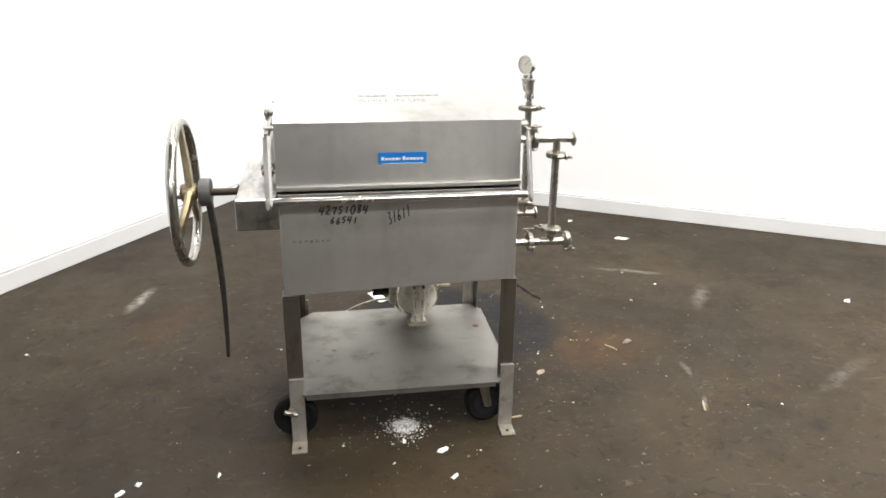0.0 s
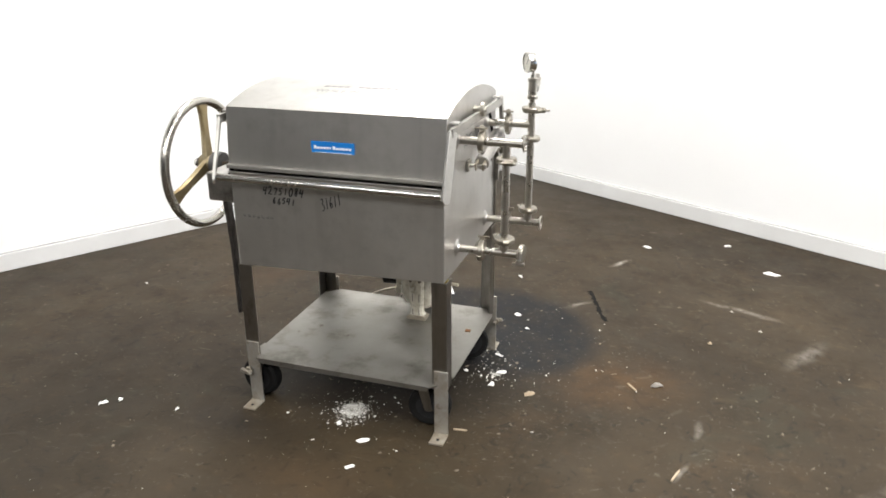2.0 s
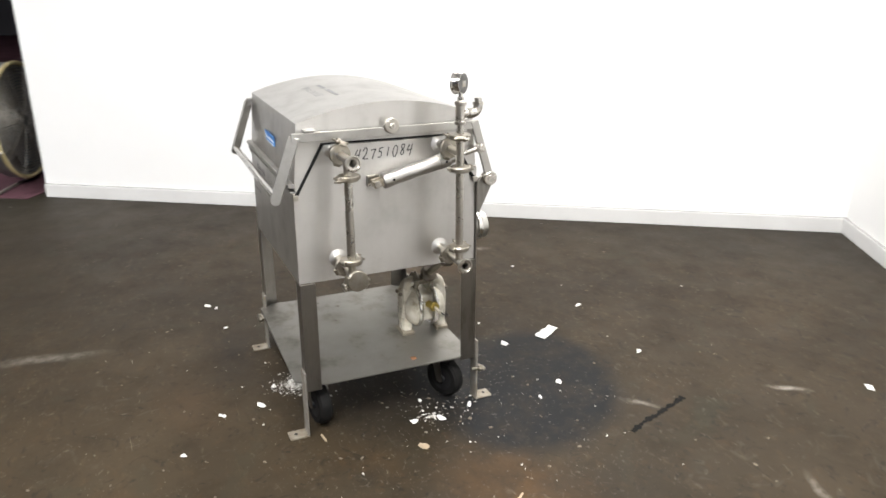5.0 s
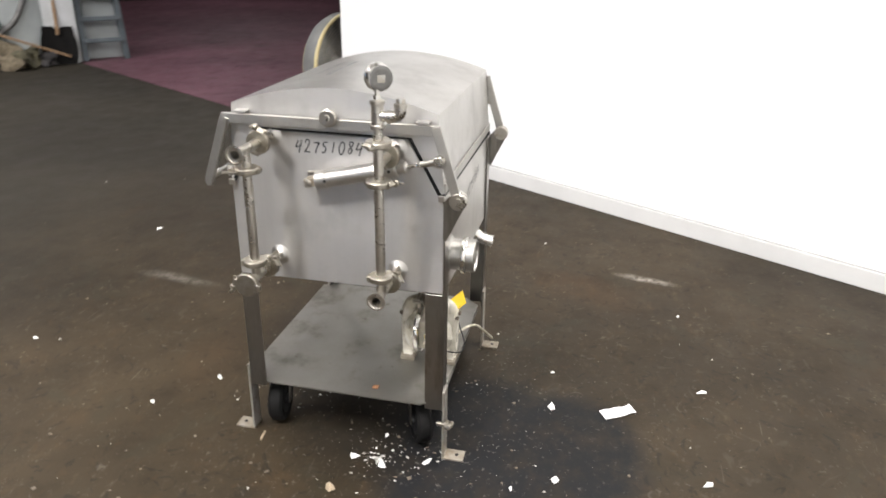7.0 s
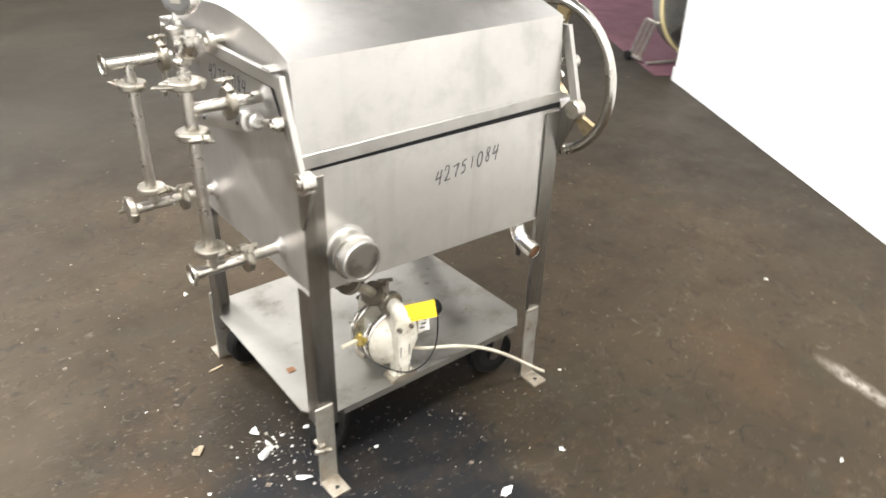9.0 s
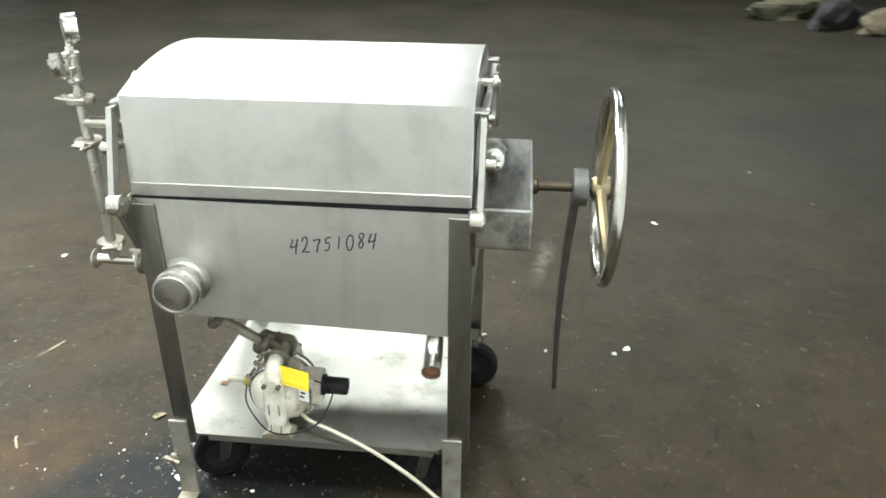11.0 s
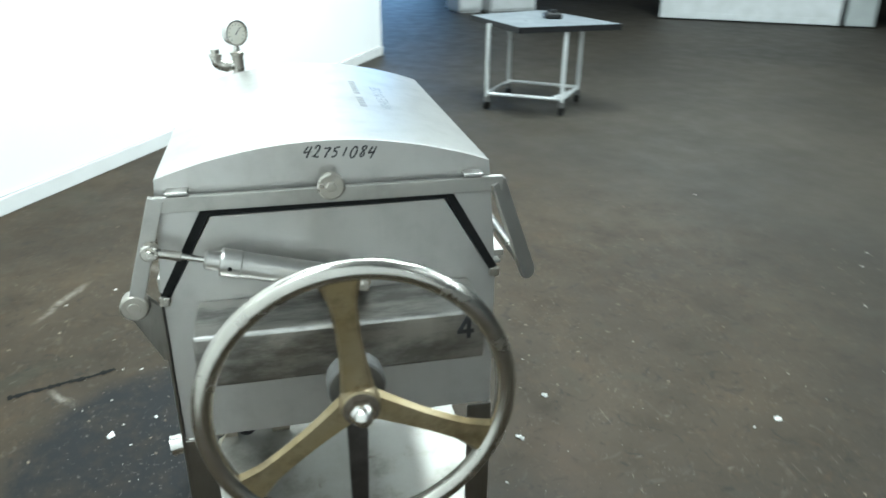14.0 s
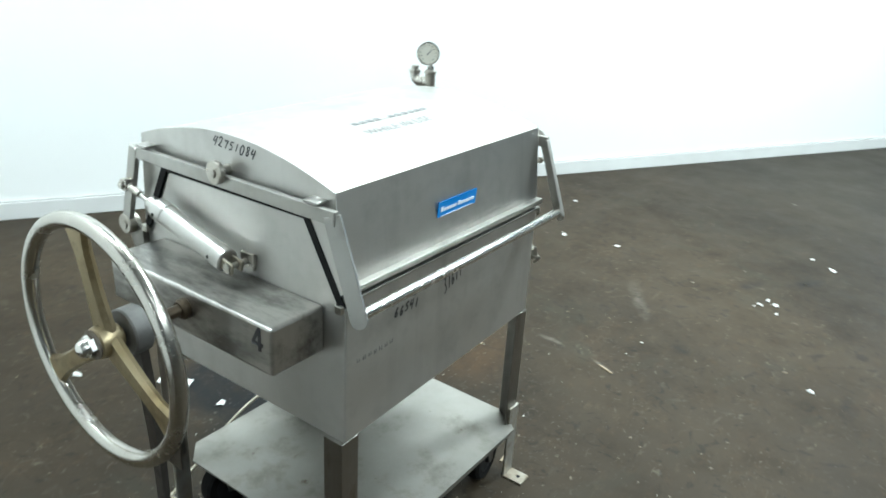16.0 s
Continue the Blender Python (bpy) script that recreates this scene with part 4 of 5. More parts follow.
lathe(bm, [(0.0225, -0.0137), (0.030, -0.0115)], gc, gc + face, 32)
part("back_plate", bm, GREYCAST, gauge, "dull grey gauge back")

# rear port and drain
bm = B()
lathe(bm, [(0.058, 0), (0.050, 0.003), (0.0455, 0.009), (0.0455, 0.036), (0.048, 0.038), (0.048, 0.074), (0.0465, 0.077), (0.0415, 0.0775), (0.0405, 0.0715), (0.001, 0.0712)], (0.283, 0.3622, 0.656), (0.283, 1, 0.656), 40)
port = part("rear_port", bm, BARSTEEL, cooker, "round steel port with blank cap")
bm = B()
lathe(bm, [(0.0482, 0.038), (0.0525, 0.039), (0.0535, 0.042), (0.0535, 0.050), (0.0525, 0.053), (0.0482, 0.054)], (0.283, 0.3622, 0.656), (0.283, 1, 0.656), 40)
part("port_ring", bm, CHROME, port, "worn bright union ring")
bm = B()
lathe(bm, [(0.0395, 0.0713), (0.0395, 0.0728), (0.001, 0.0732)], (0.283, 0.3622, 0.656), (0.283, 1, 0.656), 36)
part("port_face", bm, GEARBOX, port, "streaked dark cap face", smooth=False)
bm = B()
path = smooth_path([(-0.292, 0.325, 0.552), (-0.292, 0.327, 0.525), (-0.292, 0.335, 0.502), (-0.292, 0.355, 0.484), (-0.292, 0.378, 0.475), (-0.292, 0.402, 0.470)], 4)
tube(bm, path, 0.0215, 20, cap=False)
tube(bm, path[::-1], 0.0195, 20, cap=False)
e0, e1 = path[-1], path[-1] + (path[-1] - path[-2]).normalized()
lathe(bm, [(0.0195, 0), (0.0225, 0.0), (0.0228, 0.002), (0.0195, 0.003)], e0, e1, 20, closed=False)
part("drain_elbow", bm, CHROME, cooker, "steel drain elbow, brown inside")
bm = B()
cyl(bm, path[-3], path[-4], 0.0192, 16)
part("drain_deposit", bm, DEPOSIT, cooker, "brown scale inside the drain")

# ---- handwriting ----
DIGITS = {}
DIGITS["0"] = [[(0.55, 1), (0.22, 0.82), (0.10, 0.42), (0.28, 0.04), (0.58, 0.06), (0.82, 0.42), (0.78, 0.82), (0.50, 1)]]
DIGITS["1"] = [[(0.52, 1), (0.48, 0.5), (0.44, 0)]]
DIGITS["2"] = [[(0.12, 0.72), (0.30, 0.97), (0.62, 0.96), (0.70, 0.70), (0.46, 0.34), (0.10, 0.04), (0.22, 0.12), (0.55, 0.04), (0.95, 0.06)]]
DIGITS["3"] = [[(0.1, 0.9), (0.45, 1), (0.68, 0.82), (0.35, 0.56), (0.72, 0.40), (0.66, 0.08), (0.1, 0.02)]]
DIGITS["4"] = [[(0.32, 1.02), (0.18, 0.70), (0.06, 0.40), (0.40, 0.44), (0.88, 0.52)], [(0.82, 1.04), (0.68, 0.5), (0.58, -0.16)]]
DIGITS["5"] = [[(0.30, 0.94), (0.24, 0.58), (0.52, 0.60), (0.70, 0.36), (0.54, 0.06), (0.12, 0.04)], [(0.30, 0.95), (0.60, 0.98), (0.92, 1.00)]]
DIGITS["6"] = [[(0.7, 1), (0.30, 0.62), (0.15, 0.24), (0.38, 0), (0.72, 0.16), (0.60, 0.42), (0.2, 0.30)]]
DIGITS["7"] = [[(0.08, 0.90), (0.45, 0.94), (0.90, 0.98)], [(0.90, 0.98), (0.64, 0.5), (0.52, -0.04)]]
DIGITS["8"] = [[(0.78, 0.92), (0.46, 1.0), (0.26, 0.80), (0.44, 0.55), (0.72, 0.30), (0.50, 0.0), (0.22, 0.14), (0.38, 0.44), (0.70, 0.70), (0.80, 0.93)]]


def written(text, width, height, m, parent, pen=0.0022, name="marker_number", material=INK, slope=0.0):
    """Marker strokes laid flat on a surface: m maps (across, up, out) to the place."""
    bm = B()
    rnd = random.Random(text + name)
    step = width / len(text)
    for i, ch in enumerate(text):
        lift, tall = slope * i * step + rnd.uniform(-0.10, 0.10) * height, rnd.uniform(0.82, 1.05)
        for stroke in DIGITS[ch]:
            pts = [Vector((i * step + (u + 0.24 * v) * step * 0.80 + step * rnd.uniform(-0.02, 0.02), v * height * tall + lift, 0)) for u, v in stroke]
            pts = smooth_path(pts, 4)
            left, right = [], []
            for k, p in enumerate(pts):
                d = (pts[min(k + 1, len(pts) - 1)] - pts[max(k - 1, 0)]).normalized()
                w = pen * rnd.uniform(0.4, 0.6)
                nrm = Vector((-d.y, d.x, 0))
                left.append(bm.verts.new(m @ (p + nrm * w)))
                right.append(bm.verts.new(m @ (p - nrm * w)))
            for k in range(len(pts) - 1):
                bm.faces.new((left[k], left[k + 1], right[k + 1], right[k]))
    return part(name, bm, material, parent, "number handwritten in black marker" if material is INK else "", smooth=False)


def facing(origin, across, up):
    a, u = Vector(across).normalized(), Vector(up).normalized()
    m = Matrix((a, u, a.cross(u))).transposed().to_4x4()
    return Matrix.Translation(origin) @ m


written("42751084", 0.152, 0.027, facing((-0.254, -0.2627, 0.806), (1, 0, 0), (0, 0, 1)), tub, 0.0044)
written("66541", 0.086, 0.023, facing((-0.221, -0.2627, 0.775), (1, 0, 0), (0, 0, 1)), tub, 0.0044)
written("31611", 0.078, 0.040, facing((-0.040, -0.2627, 0.762), (1, 0, 0.42), (-0.2, 0, 1)), tub, 0.0040)
written("42751084", 0.204, 0.037, facing((0.028, 0.3627, 0.740), (-1, 0, 0.13), (0.1, 0, 1)), tub, 0.0034)
written("42751084", 0.128, 0.021, facing((-0.3755, 0.096, 1.107), (0, -1, -0.06), (0, -0.2, 1)), lid, 0.0031)
written("42751084", 0.200, 0.036, facing((0.3717, -0.062, 0.955), (0, 1, 0.02), (0, 0, 1)), tub, 0.0036)
bm = B()
rnd = random.Random(4)
for k in range(7):
    x = -0.335 + 0.017 * k
    tall = rnd.uniform(0.010, 0.018)
    for j in range(2):
        xj = x + 0.0065 * j + rnd.uniform(-0.001, 0.001)
        box(bm, xj, xj + 0.0026, -0.2626, -0.2622, 0.728 - tall * rnd.uniform(0.6, 1.0), 0.728 - rnd.uniform(0, 0.003))
    box(bm, x, x + 0.010, -0.2625, -0.2622, 0.719, 0.7212)
part("smudged_number", bm, surface("smudged_ink", (0.19, 0.186, 0.178), (0.32, 0.313, 0.30), (0.3, 0.5), 0.7, 40, 160, None, 0), tub, "rubbed-out faint marker writing", smooth=False)


def lettering(text, size, m, parent, material, name, bold=0.0):
    c = bpy.data.curves.new(name, "FONT")
    c.body, c.size, c.align_x, c.offset = text, size, "LEFT", bold
    ob = bpy.data.objects.new(name, c)
    me = bpy.data.meshes.new_from_object(ob)
    me.transform(m)
    bpy.data.objects.remove(ob)
    me.name = name
    me.materials.append(material)
    o2 = new(name, me)
    o2.parent = parent
    return o2


# bold stencilled numeral four
fm = facing((-0.5062, -0.153, 0.788), (0, -1, 0), (0, 0, 1))
bm = B()
box(bm, 0.0175, 0.0255, 0.0, 0.050, 0, 0.0009, 0, fm)
box(bm, 0.0, 0.031, 0.0105, 0.0185, 0, 0.0007, 0, fm)
slab_m = fm @ Matrix.Translation((0.0035, 0.0145, 0)) @ Matrix.Rotation(math.atan2(0.033, 0.0175), 4, "Z")
box(bm, 0.0, 0.0385, -0.0038, 0.0038, 0, 0.0008, 0, slab_m)
part("numeral", bm, INK, gearbox, "black numeral four", smooth=False)


# notice stencilled on the lid's top: one row that cannot be read, one that can
def on_lid(x, y):
    return Vector((x, y, arch(y) + 0.0006))


slope = math.atan2(arch(-0.09) - arch(-0.13), 0.04)
sl = math.atan2(arch(-0.035) - arch(-0.055), 0.02)
for k0, k1 in ((0, 4), (5, 11)):
    bm = B()
    m2 = facing(on_lid(-0.115 + k0 * 0.0245, -0.055), (1, 0, 0), (0, math.cos(sl), math.sin(sl)))
    for k in range(k1 - k0):
        box(bm, 0.001 + k * 0.0245, 0.017 + k * 0.0245, 0.004, 0.018, 0, 0.0004, 0, m2)
    box(bm, 0.001, 0.017 + (k1 - k0 - 1) * 0.0245, 0.0095, 0.0125, 0, 0.0003, 0, m2)
    part("stencil_word", bm, FADED, lid, "faded stencilled lettering", smooth=False)
m2 = facing(on_lid(-0.125, -0.105), (1, 0, 0), (0, math.cos(slope), math.sin(slope)))
tagged(lettering("WHILE IN USE", 0.036, m2, lid, FADED, "stencil_words"), "faded black stencilled words")

# ---- the pump on the shelf ----
Z0, PX, PY, PZ = 0.1946, 0.113, 0.265, 0.300
pump = thing("diaphragm_pump", "stained white plastic diaphragm pump on the steel shelf", "pump", (PX, PY, Z0))


def pmp(name, bm, material, label="", parent=pump, smooth=True):
    ob = part(name, bm, material, parent, label, smooth)
    if parent is pump:
        ob.matrix_parent_inverse = Matrix.Translation((-PX, -PY, -Z0))
    return ob


for s in (-1, 1):
    y = PY + 0.030 * s
    bm = B()
    lathe(bm, [(0.077, 0), (0.079, 0.005), (0.076, 0.012), (0.070, 0.022), (0.060, 0.036), (0.046, 0.047), (0.024, 0.053), (0.001, 0.054)], (PX, y, PZ), (PX, y + s, PZ), 28)
    chamber = pmp("chamber", bm, POLY, "domed white plastic chamber")
    bm = B()
    ring(bm, (PX, y + 0.002 * s, PZ), (0, 1, 0), 0.0795, 0.0058, 40, 1.5, 10)
    for ang in (35, 215):
        a = radians(ang)
        c, q = math.cos(a), math.sin(a)
        p = Vector((PX + 0.090 * c, y, PZ + 0.090 * q))
        cyl(bm, p - Vector((q, 0, -c)) * 0.020, p + Vector((q, 0, -c)) * 0.020, 0.0045, 14)
        cyl(bm, p + Vector((q, 0, -c)) * 0.010, p + Vector((q, 0, -c)) * 0.017, 0.009, 6)
    pmp("band_clamp", bm, CHROME, "bright steel band clamp")
    bm = B()
    y0, y1 = sorted((PY + 0.048 * s, PY + 0.092 * s))
    half = [(0.037, 0.0), (0.037, 0.010), (0.024, 0.018), (0.021, 0.036), (0.024, 0.052), (0.029, 0.075), (0.030, 0.140), (0.025, 0.178), (0.016, 0.192)]
    slab(bm, [(PX + u, Z0 + 0.0002 + v) for u, v in half] + [(PX - u, Z0 + 0.0002 + v) for u, v in half[::-1]], "y", y0, y1, 0.008)
    leg = pmp("manifold_leg", bm, POLY, "white plastic manifold with splayed foot")
    bm = B()
    slab(bm, [(PX - 0.039, Z0 + 0.0004), (PX + 0.039, Z0 + 0.0004), (PX + 0.039, Z0 + 0.011), (PX + 0.024, Z0 + 0.0185), (PX - 0.024, Z0 + 0.0185), (PX - 0.039, Z0 + 0.011)], "y", y0 - 0.0015, y1 + 0.0015)
    pmp("foot_pad", bm, TAN, "brown-stained pump foot", leg, False).matrix_parent_inverse = Matrix()
    # dark bars on the face stand in for the shaded slots between ribs
    for q in (-1, 1):
        for z0, z1 in ((0.215, 0.240), (0.272, 0.305)):
            bm = B()
            yy = PY + 0.0921 * s
            box(bm, PX + 0.013 * q - 0.0015, PX + 0.013 * q + 0.0015, min(yy, yy + 0.0008 * s), max(yy, yy + 0.0008 * s), z0, z1)
            pmp("slot_shade", bm, GREYCAST, "", leg, False).matrix_parent_inverse = Matrix()
        bm = B()
        cyl(bm, (PX + 0.018 * q, PY + 0.088 * s, 0.362), (PX + 0.018 * q, PY + 0.100 * s, 0.362), 0.007, 6, 0.001)
        pmp("bolt", bm, RUSTY, "", leg, False).matrix_parent_inverse = Matrix()
    bm = B()
    tube(bm, smooth_path([(PX, PY + 0.070 * s, 0.372), (PX, PY + 0.066 * s, 0.388), (PX, PY + 0.052 * s, 0.400), (PX, PY + 0.030 * s, 0.404)], 4), [0.0235 - 0.0004 * k for k in range(13)], 18)
    pmp("elbow", bm, POLY, "white plastic elbow")
    bm = B()
    clamp(bm, (PX, PY + 0.030 * s, 0.404), (0, 1, 0), (0.6, 0, 0.8))
    pmp("pipe_clamp", bm, CLAMPS, "steel pipe clamp")
bm = B()
cyl(bm, (PX, PY - 0.030, 0.404), (PX, PY + 0.030, 0.404), 0.020, 18)
cyl(bm, (PX, PY, 0.404), (0.148, 0.276, 0.436), 0.0165, 18)
pmp("tee", bm, TAN, "dirty tan pipe tee")
bm = B()
cyl(bm, (0.148, 0.276, 0.436), (0.269, 0.322, 0.5525), 0.0128, 18)
pmp("riser_pipe", bm, TAN, "dirty tan riser pipe up to the tub")
for u in (0.04, 0.80):
    bm = B()
    c = Vector((0.148, 0.276, 0.436)).lerp(Vector((0.269, 0.322, 0.5525)), u)
    clamp(bm, c, (0.121, 0.046, 0.1165), (-0.5, 0.6, 0.4))
    pmp("pipe_clamp", bm, RUSTY, "tarnished pipe clamp")
bm = B()
box(bm, PX - 0.050, PX + 0.050, PY - 0.029, PY + 0.029, 0.250, 0.352, 0.006)
box(bm, 0.005, PX - 0.040, PY - 0.028, PY + 0.034, 0.268, 0.346, 0.006)
pmp("air_valve_block", bm, POLY, "off-white air valve block")
bm = B()
lathe(bm, [(0.027, 0), (0.027, 0.008), (0.0225, 0.010), (0.0225, 0.062), (0.020, 0.066), (0.012, 0.066), (0.012, 0.060)], (0.006, 0.276, 0.318), (-0.2, 0.268, 0.308), 24)
pmp("muffler", bm, BLACK, "black plastic exhaust muffler")
bm = B()
cyl(bm, (PX + 0.048, 0.272, 0.318), (PX + 0.098, 0.286, 0.320), 0.0135, 14)
cyl(bm, (PX + 0.074, 0.279, 0.319), (PX + 0.090, 0.284, 0.3195), 0.019, 6, 0.002)
pmp("air_inlet", bm, BRASSY, "yellow brass inlet fitting")
bm = B()
cyl(bm, (PX + 0.080, 0.282, 0.320), (PX + 0.142, 0.280, 0.318), 0.0066, 14)
pmp("inlet_stub", bm, HOSE, "cut beige hose stub")
bm = B()
tm = facing((0.094, 0.342, 0.362), (-0.080, 0.024, 0.000), (0.0, -0.28, 0.96))
box(bm, 0, 0.082, 0.0, 0.048, 0, 0.0012, 0, tm)
tag = pmp("warning_tag", bm, YELLOW, "yellow card tag", smooth=False)
bm = B()
box(bm, 0.008, 0.074, 0.006, 0.0068, 0.0013, 0.0016, 0, tm)
pmp("tag_rule", bm, BLACK, "", tag, False).matrix_parent_inverse = Matrix()
bm = B()
tm2 = facing((0.052, 0.336, 0.312), (-0.080, 0.024, 0.000), (0.0, -0.1, 0.99))
box(bm, 0, 0.030, 0.0, 0.046, 0, 0.001, 0, tm2)
plate = pmp("label", bm, PAPER, "white label with black marks", smooth=False)
bm = B()
for k in range(3):
    box(bm, 0.003 + 0.004 * k, 0.016 + 0.004 * k, 0.008 + 0.012 * k, 0.013 + 0.012 * k, 0.0011, 0.0014, 0, tm2)
pmp("label_marks", bm, BLACK, "", plate, False).matrix_parent_inverse = Matrix()
bm = B()
tube(bm, smooth_path([(0.020, 0.300, 0.345), (-0.005, 0.315, 0.350), (-0.030, 0.310, 0.325), (0.000, 0.345, 0.255), (0.060, 0.372, 0.232), (0.130, 0.372, 0.236), (0.195, 0.325, 0.275), (0.205, 0.290, 0.310)], 8), 0.0021, 14)
pmp("wire", bm, BLACK, "thin black wire loop")
bm = B()
tube(bm, smooth_path([(0.070, 0.300, 0.250), (0.03, 0.335, 0.246), (-0.05, 0.360, 0.232), (-0.15, 0.375, 0.188), (-0.25, 0.384, 0.118), (-0.33, 0.398, 0.052), (-0.386, 0.405, 0.007)], 8), 0.0050, 14)
pmp("air_hose", bm, HOSE, "stiff beige air hose reaching the floor")

# ---- the wheeled table ----
table = thing("work_table", "grey topped wheeled table with white tube legs", "table", (4.544, -2.076, 0))
TM = Matrix.Translation((-4.544, 2.076, 0))


def tpart(name, bm, material, label="", parent=table, smooth=True):
    ob = part(name, bm, material, parent, label, smooth)
    if parent is table:
        ob.matrix_parent_inverse = TM
    return ob


FEET = [Vector((4.364, -1.604)), Vector((4.024, -2.148)), Vector((4.469, -2.466)), Vector((4.839, -1.946))]
TOPS = [Vector((4.812, -1.574)), Vector((3.976, -1.740)), Vector((4.052, -2.619)), Vector((5.078, -2.318))]
bm = B()
slab(bm, [tuple(c) for c in TOPS], "z", 0.705, 0.723)
tpart("tabletop", bm, TABLETOP, "grey laminate tabletop", smooth=False)
bm = B()
for a, b in zip(TOPS, TOPS[1:] + TOPS[:1]):
    oriented(bm, Vector((*a, 0)), Vector((*b, 0)), -0.010, 0.004, 0.676, 0.7215)
tpart("edge_band", bm, BLACK, "black rubber edge", smooth=False)
for a, b in zip(FEET, FEET[1:] + FEET[:1]):
    bm = B()
    cyl(bm, (*a, 0.11), (*a, 0.705), 0.0165, 12)
    leg = tpart("table_leg", bm, WHITEMETAL, "white tube leg")
    bm = B()
    lathe(bm, [(0.022, -0.010), (0.036, -0.009), (0.036, 0.009), (0.022, 0.010)], (*a, 0.037), (a.x + 0.8, a.y + 0.6, 0.037), 20)
    tpart("table_caster", bm, RUBBER, "", leg)
    bm = B()
    box(bm, a.x - 0.022, a.x + 0.022, a.y - 0.022, a.y + 0.022, 0.068, 0.112)
    tpart("caster_fork", bm, GREYCAST, "", leg)
    bm = B()
    cyl(bm, (*a, 0.135), (*b, 0.135), 0.014, 10)
    tpart("stretcher", bm, WHITEMETAL)
bm = B()
cyl(bm, (*FEET[0].lerp(FEET[1], 0.85), 0.135), (*FEET[2].lerp(FEET[1], 0.35), 0.135), 0.013, 8)
tpart("brace", bm, WHITEMETAL)
bm = B()
slab(bm, [(-0.09, -0.06), (0.10, -0.05), (0.09, 0.05), (-0.05, 0.07)], "z", 0, 0.05, 0.012)
box(bm, -0.03, 0.04, -0.03, 0.02, 0.045, 0.075, 0.008)
tool = part("black_tool", bm, BLACK)
tool.location = (4.474, -2.186, 0.7232)
tagged(tool, "small black object lying on the grey table", "tool")


# ---- far things ----
def white_cabinet(x, y, w, h, ang, n=2, group="white cabinets"):
    e = thing("white_cabinet", "white metal cabinet standing in the far hall", "cabinet", (x, y, 0), group)
    e.rotation_euler = (0, 0, radians(ang))
    bm = B()
    box(bm, -0.3, 0.3, 0, w, 0.04, h, 0.01)
    box(bm, -0.26, 0.26, 0.03, w - 0.03, 0, 0.04)
    part("body", bm, WHITEMETAL, e)
    for k in range(n):
        z0, z1 = 0.08 + k * (h - 0.1) / n, 0.06 + (k + 1) * (h - 0.1) / n
        bm = B()
        box(bm, -0.318, -0.3, 0.02, w - 0.02, z0, z1, 0.004)
        d2 = part("door", bm, WHITEMETAL, e)
        bm = B()
        box(bm, -0.335, -0.318, 0.06, w - 0.06, z1 - 0.06, z1 - 0.045)
        part("handle", bm, GREYCAST, d2)
    return e


white_cabinet(11.5, -3.42, 0.44, 2.1, 8, 1)
white_cabinet(11.35, -4.32, 0.84, 2.0, 8, 3)

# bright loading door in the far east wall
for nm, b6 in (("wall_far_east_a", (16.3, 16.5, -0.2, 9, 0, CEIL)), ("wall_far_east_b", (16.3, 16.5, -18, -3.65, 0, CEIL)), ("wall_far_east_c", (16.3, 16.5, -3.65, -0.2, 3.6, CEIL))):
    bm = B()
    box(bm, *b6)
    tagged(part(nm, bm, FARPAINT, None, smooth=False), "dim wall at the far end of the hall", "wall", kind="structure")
bm = B()
box(bm, 17.6, 17.7, -5.5, 1.6, -0.1, 4.5)
tagged(part("backdrop", bm, DAYLIGHT, None, smooth=False), "bright daylight outside the open loading door", "backdrop", kind="structure")

# row of pale panels and doors along the far side
PANELS = [((9.95, -6.15), (8.52, -8.42), WHITEMETAL, 2.4), ((8.48, -8.50), (8.30, -8.86), PALEPANEL, 2.3), ((8.12, -9.30), (7.55, -10.15), PALEPANEL, 2.4)]
for a, b, mt, hh in PANELS:
    bm = B()
    oriented(bm, Vector((*a, 0)), Vector((*b, 0)), 0.0, 0.08, 0.02, hh, 0.005)
    oriented(bm, Vector((*a, 0)), Vector((*b, 0)), -0.006, 0.0, 0.03, 0.12)
    tagged(part("pale_panel", bm, mt, None, smooth=False), "pale painted panel standing on the floor", "panel", group="panels along the far side")
white_cabinet(8.26, -9.24, 0.45, 1.6, 150, 2, "panels along the far side")


def pallet(x, y, ang):
    e = thing("pallet", "worn brown wooden pallet on the floor", "pallet", (x, y, 0), "pallets")
    e.rotation_euler = (0, 0, radians(ang))
    for k in range(3):
        bm = B()
        box(bm, -0.6, 0.6, -0.5 + k * 0.45, -0.41 + k * 0.45, 0.018, 0.108)
        part("stringer", bm, WOOD, e, smooth=False)
    for k in range(7):
        bm = B()
        box(bm, -0.6 + k * 0.185, -0.51 + k * 0.185, -0.51, 0.51, 0.108, 0.126)
        part("deck_board", bm, WOOD, e, smooth=False)
    for k in range(3):
        bm = B()
        box(bm, -0.6 + k * 0.555, -0.51 + k * 0.555, -0.51, 0.51, 0, 0.018)
        part("bottom_board", bm, WOOD, e, smooth=False)
    return e


for px_, py_, pa_ in ((6.18, -10.88, 46.6), (5.10, -12.02, 47.0), (3.05, -12.85, 23.0)):
    pallet(px_, py_, pa_)


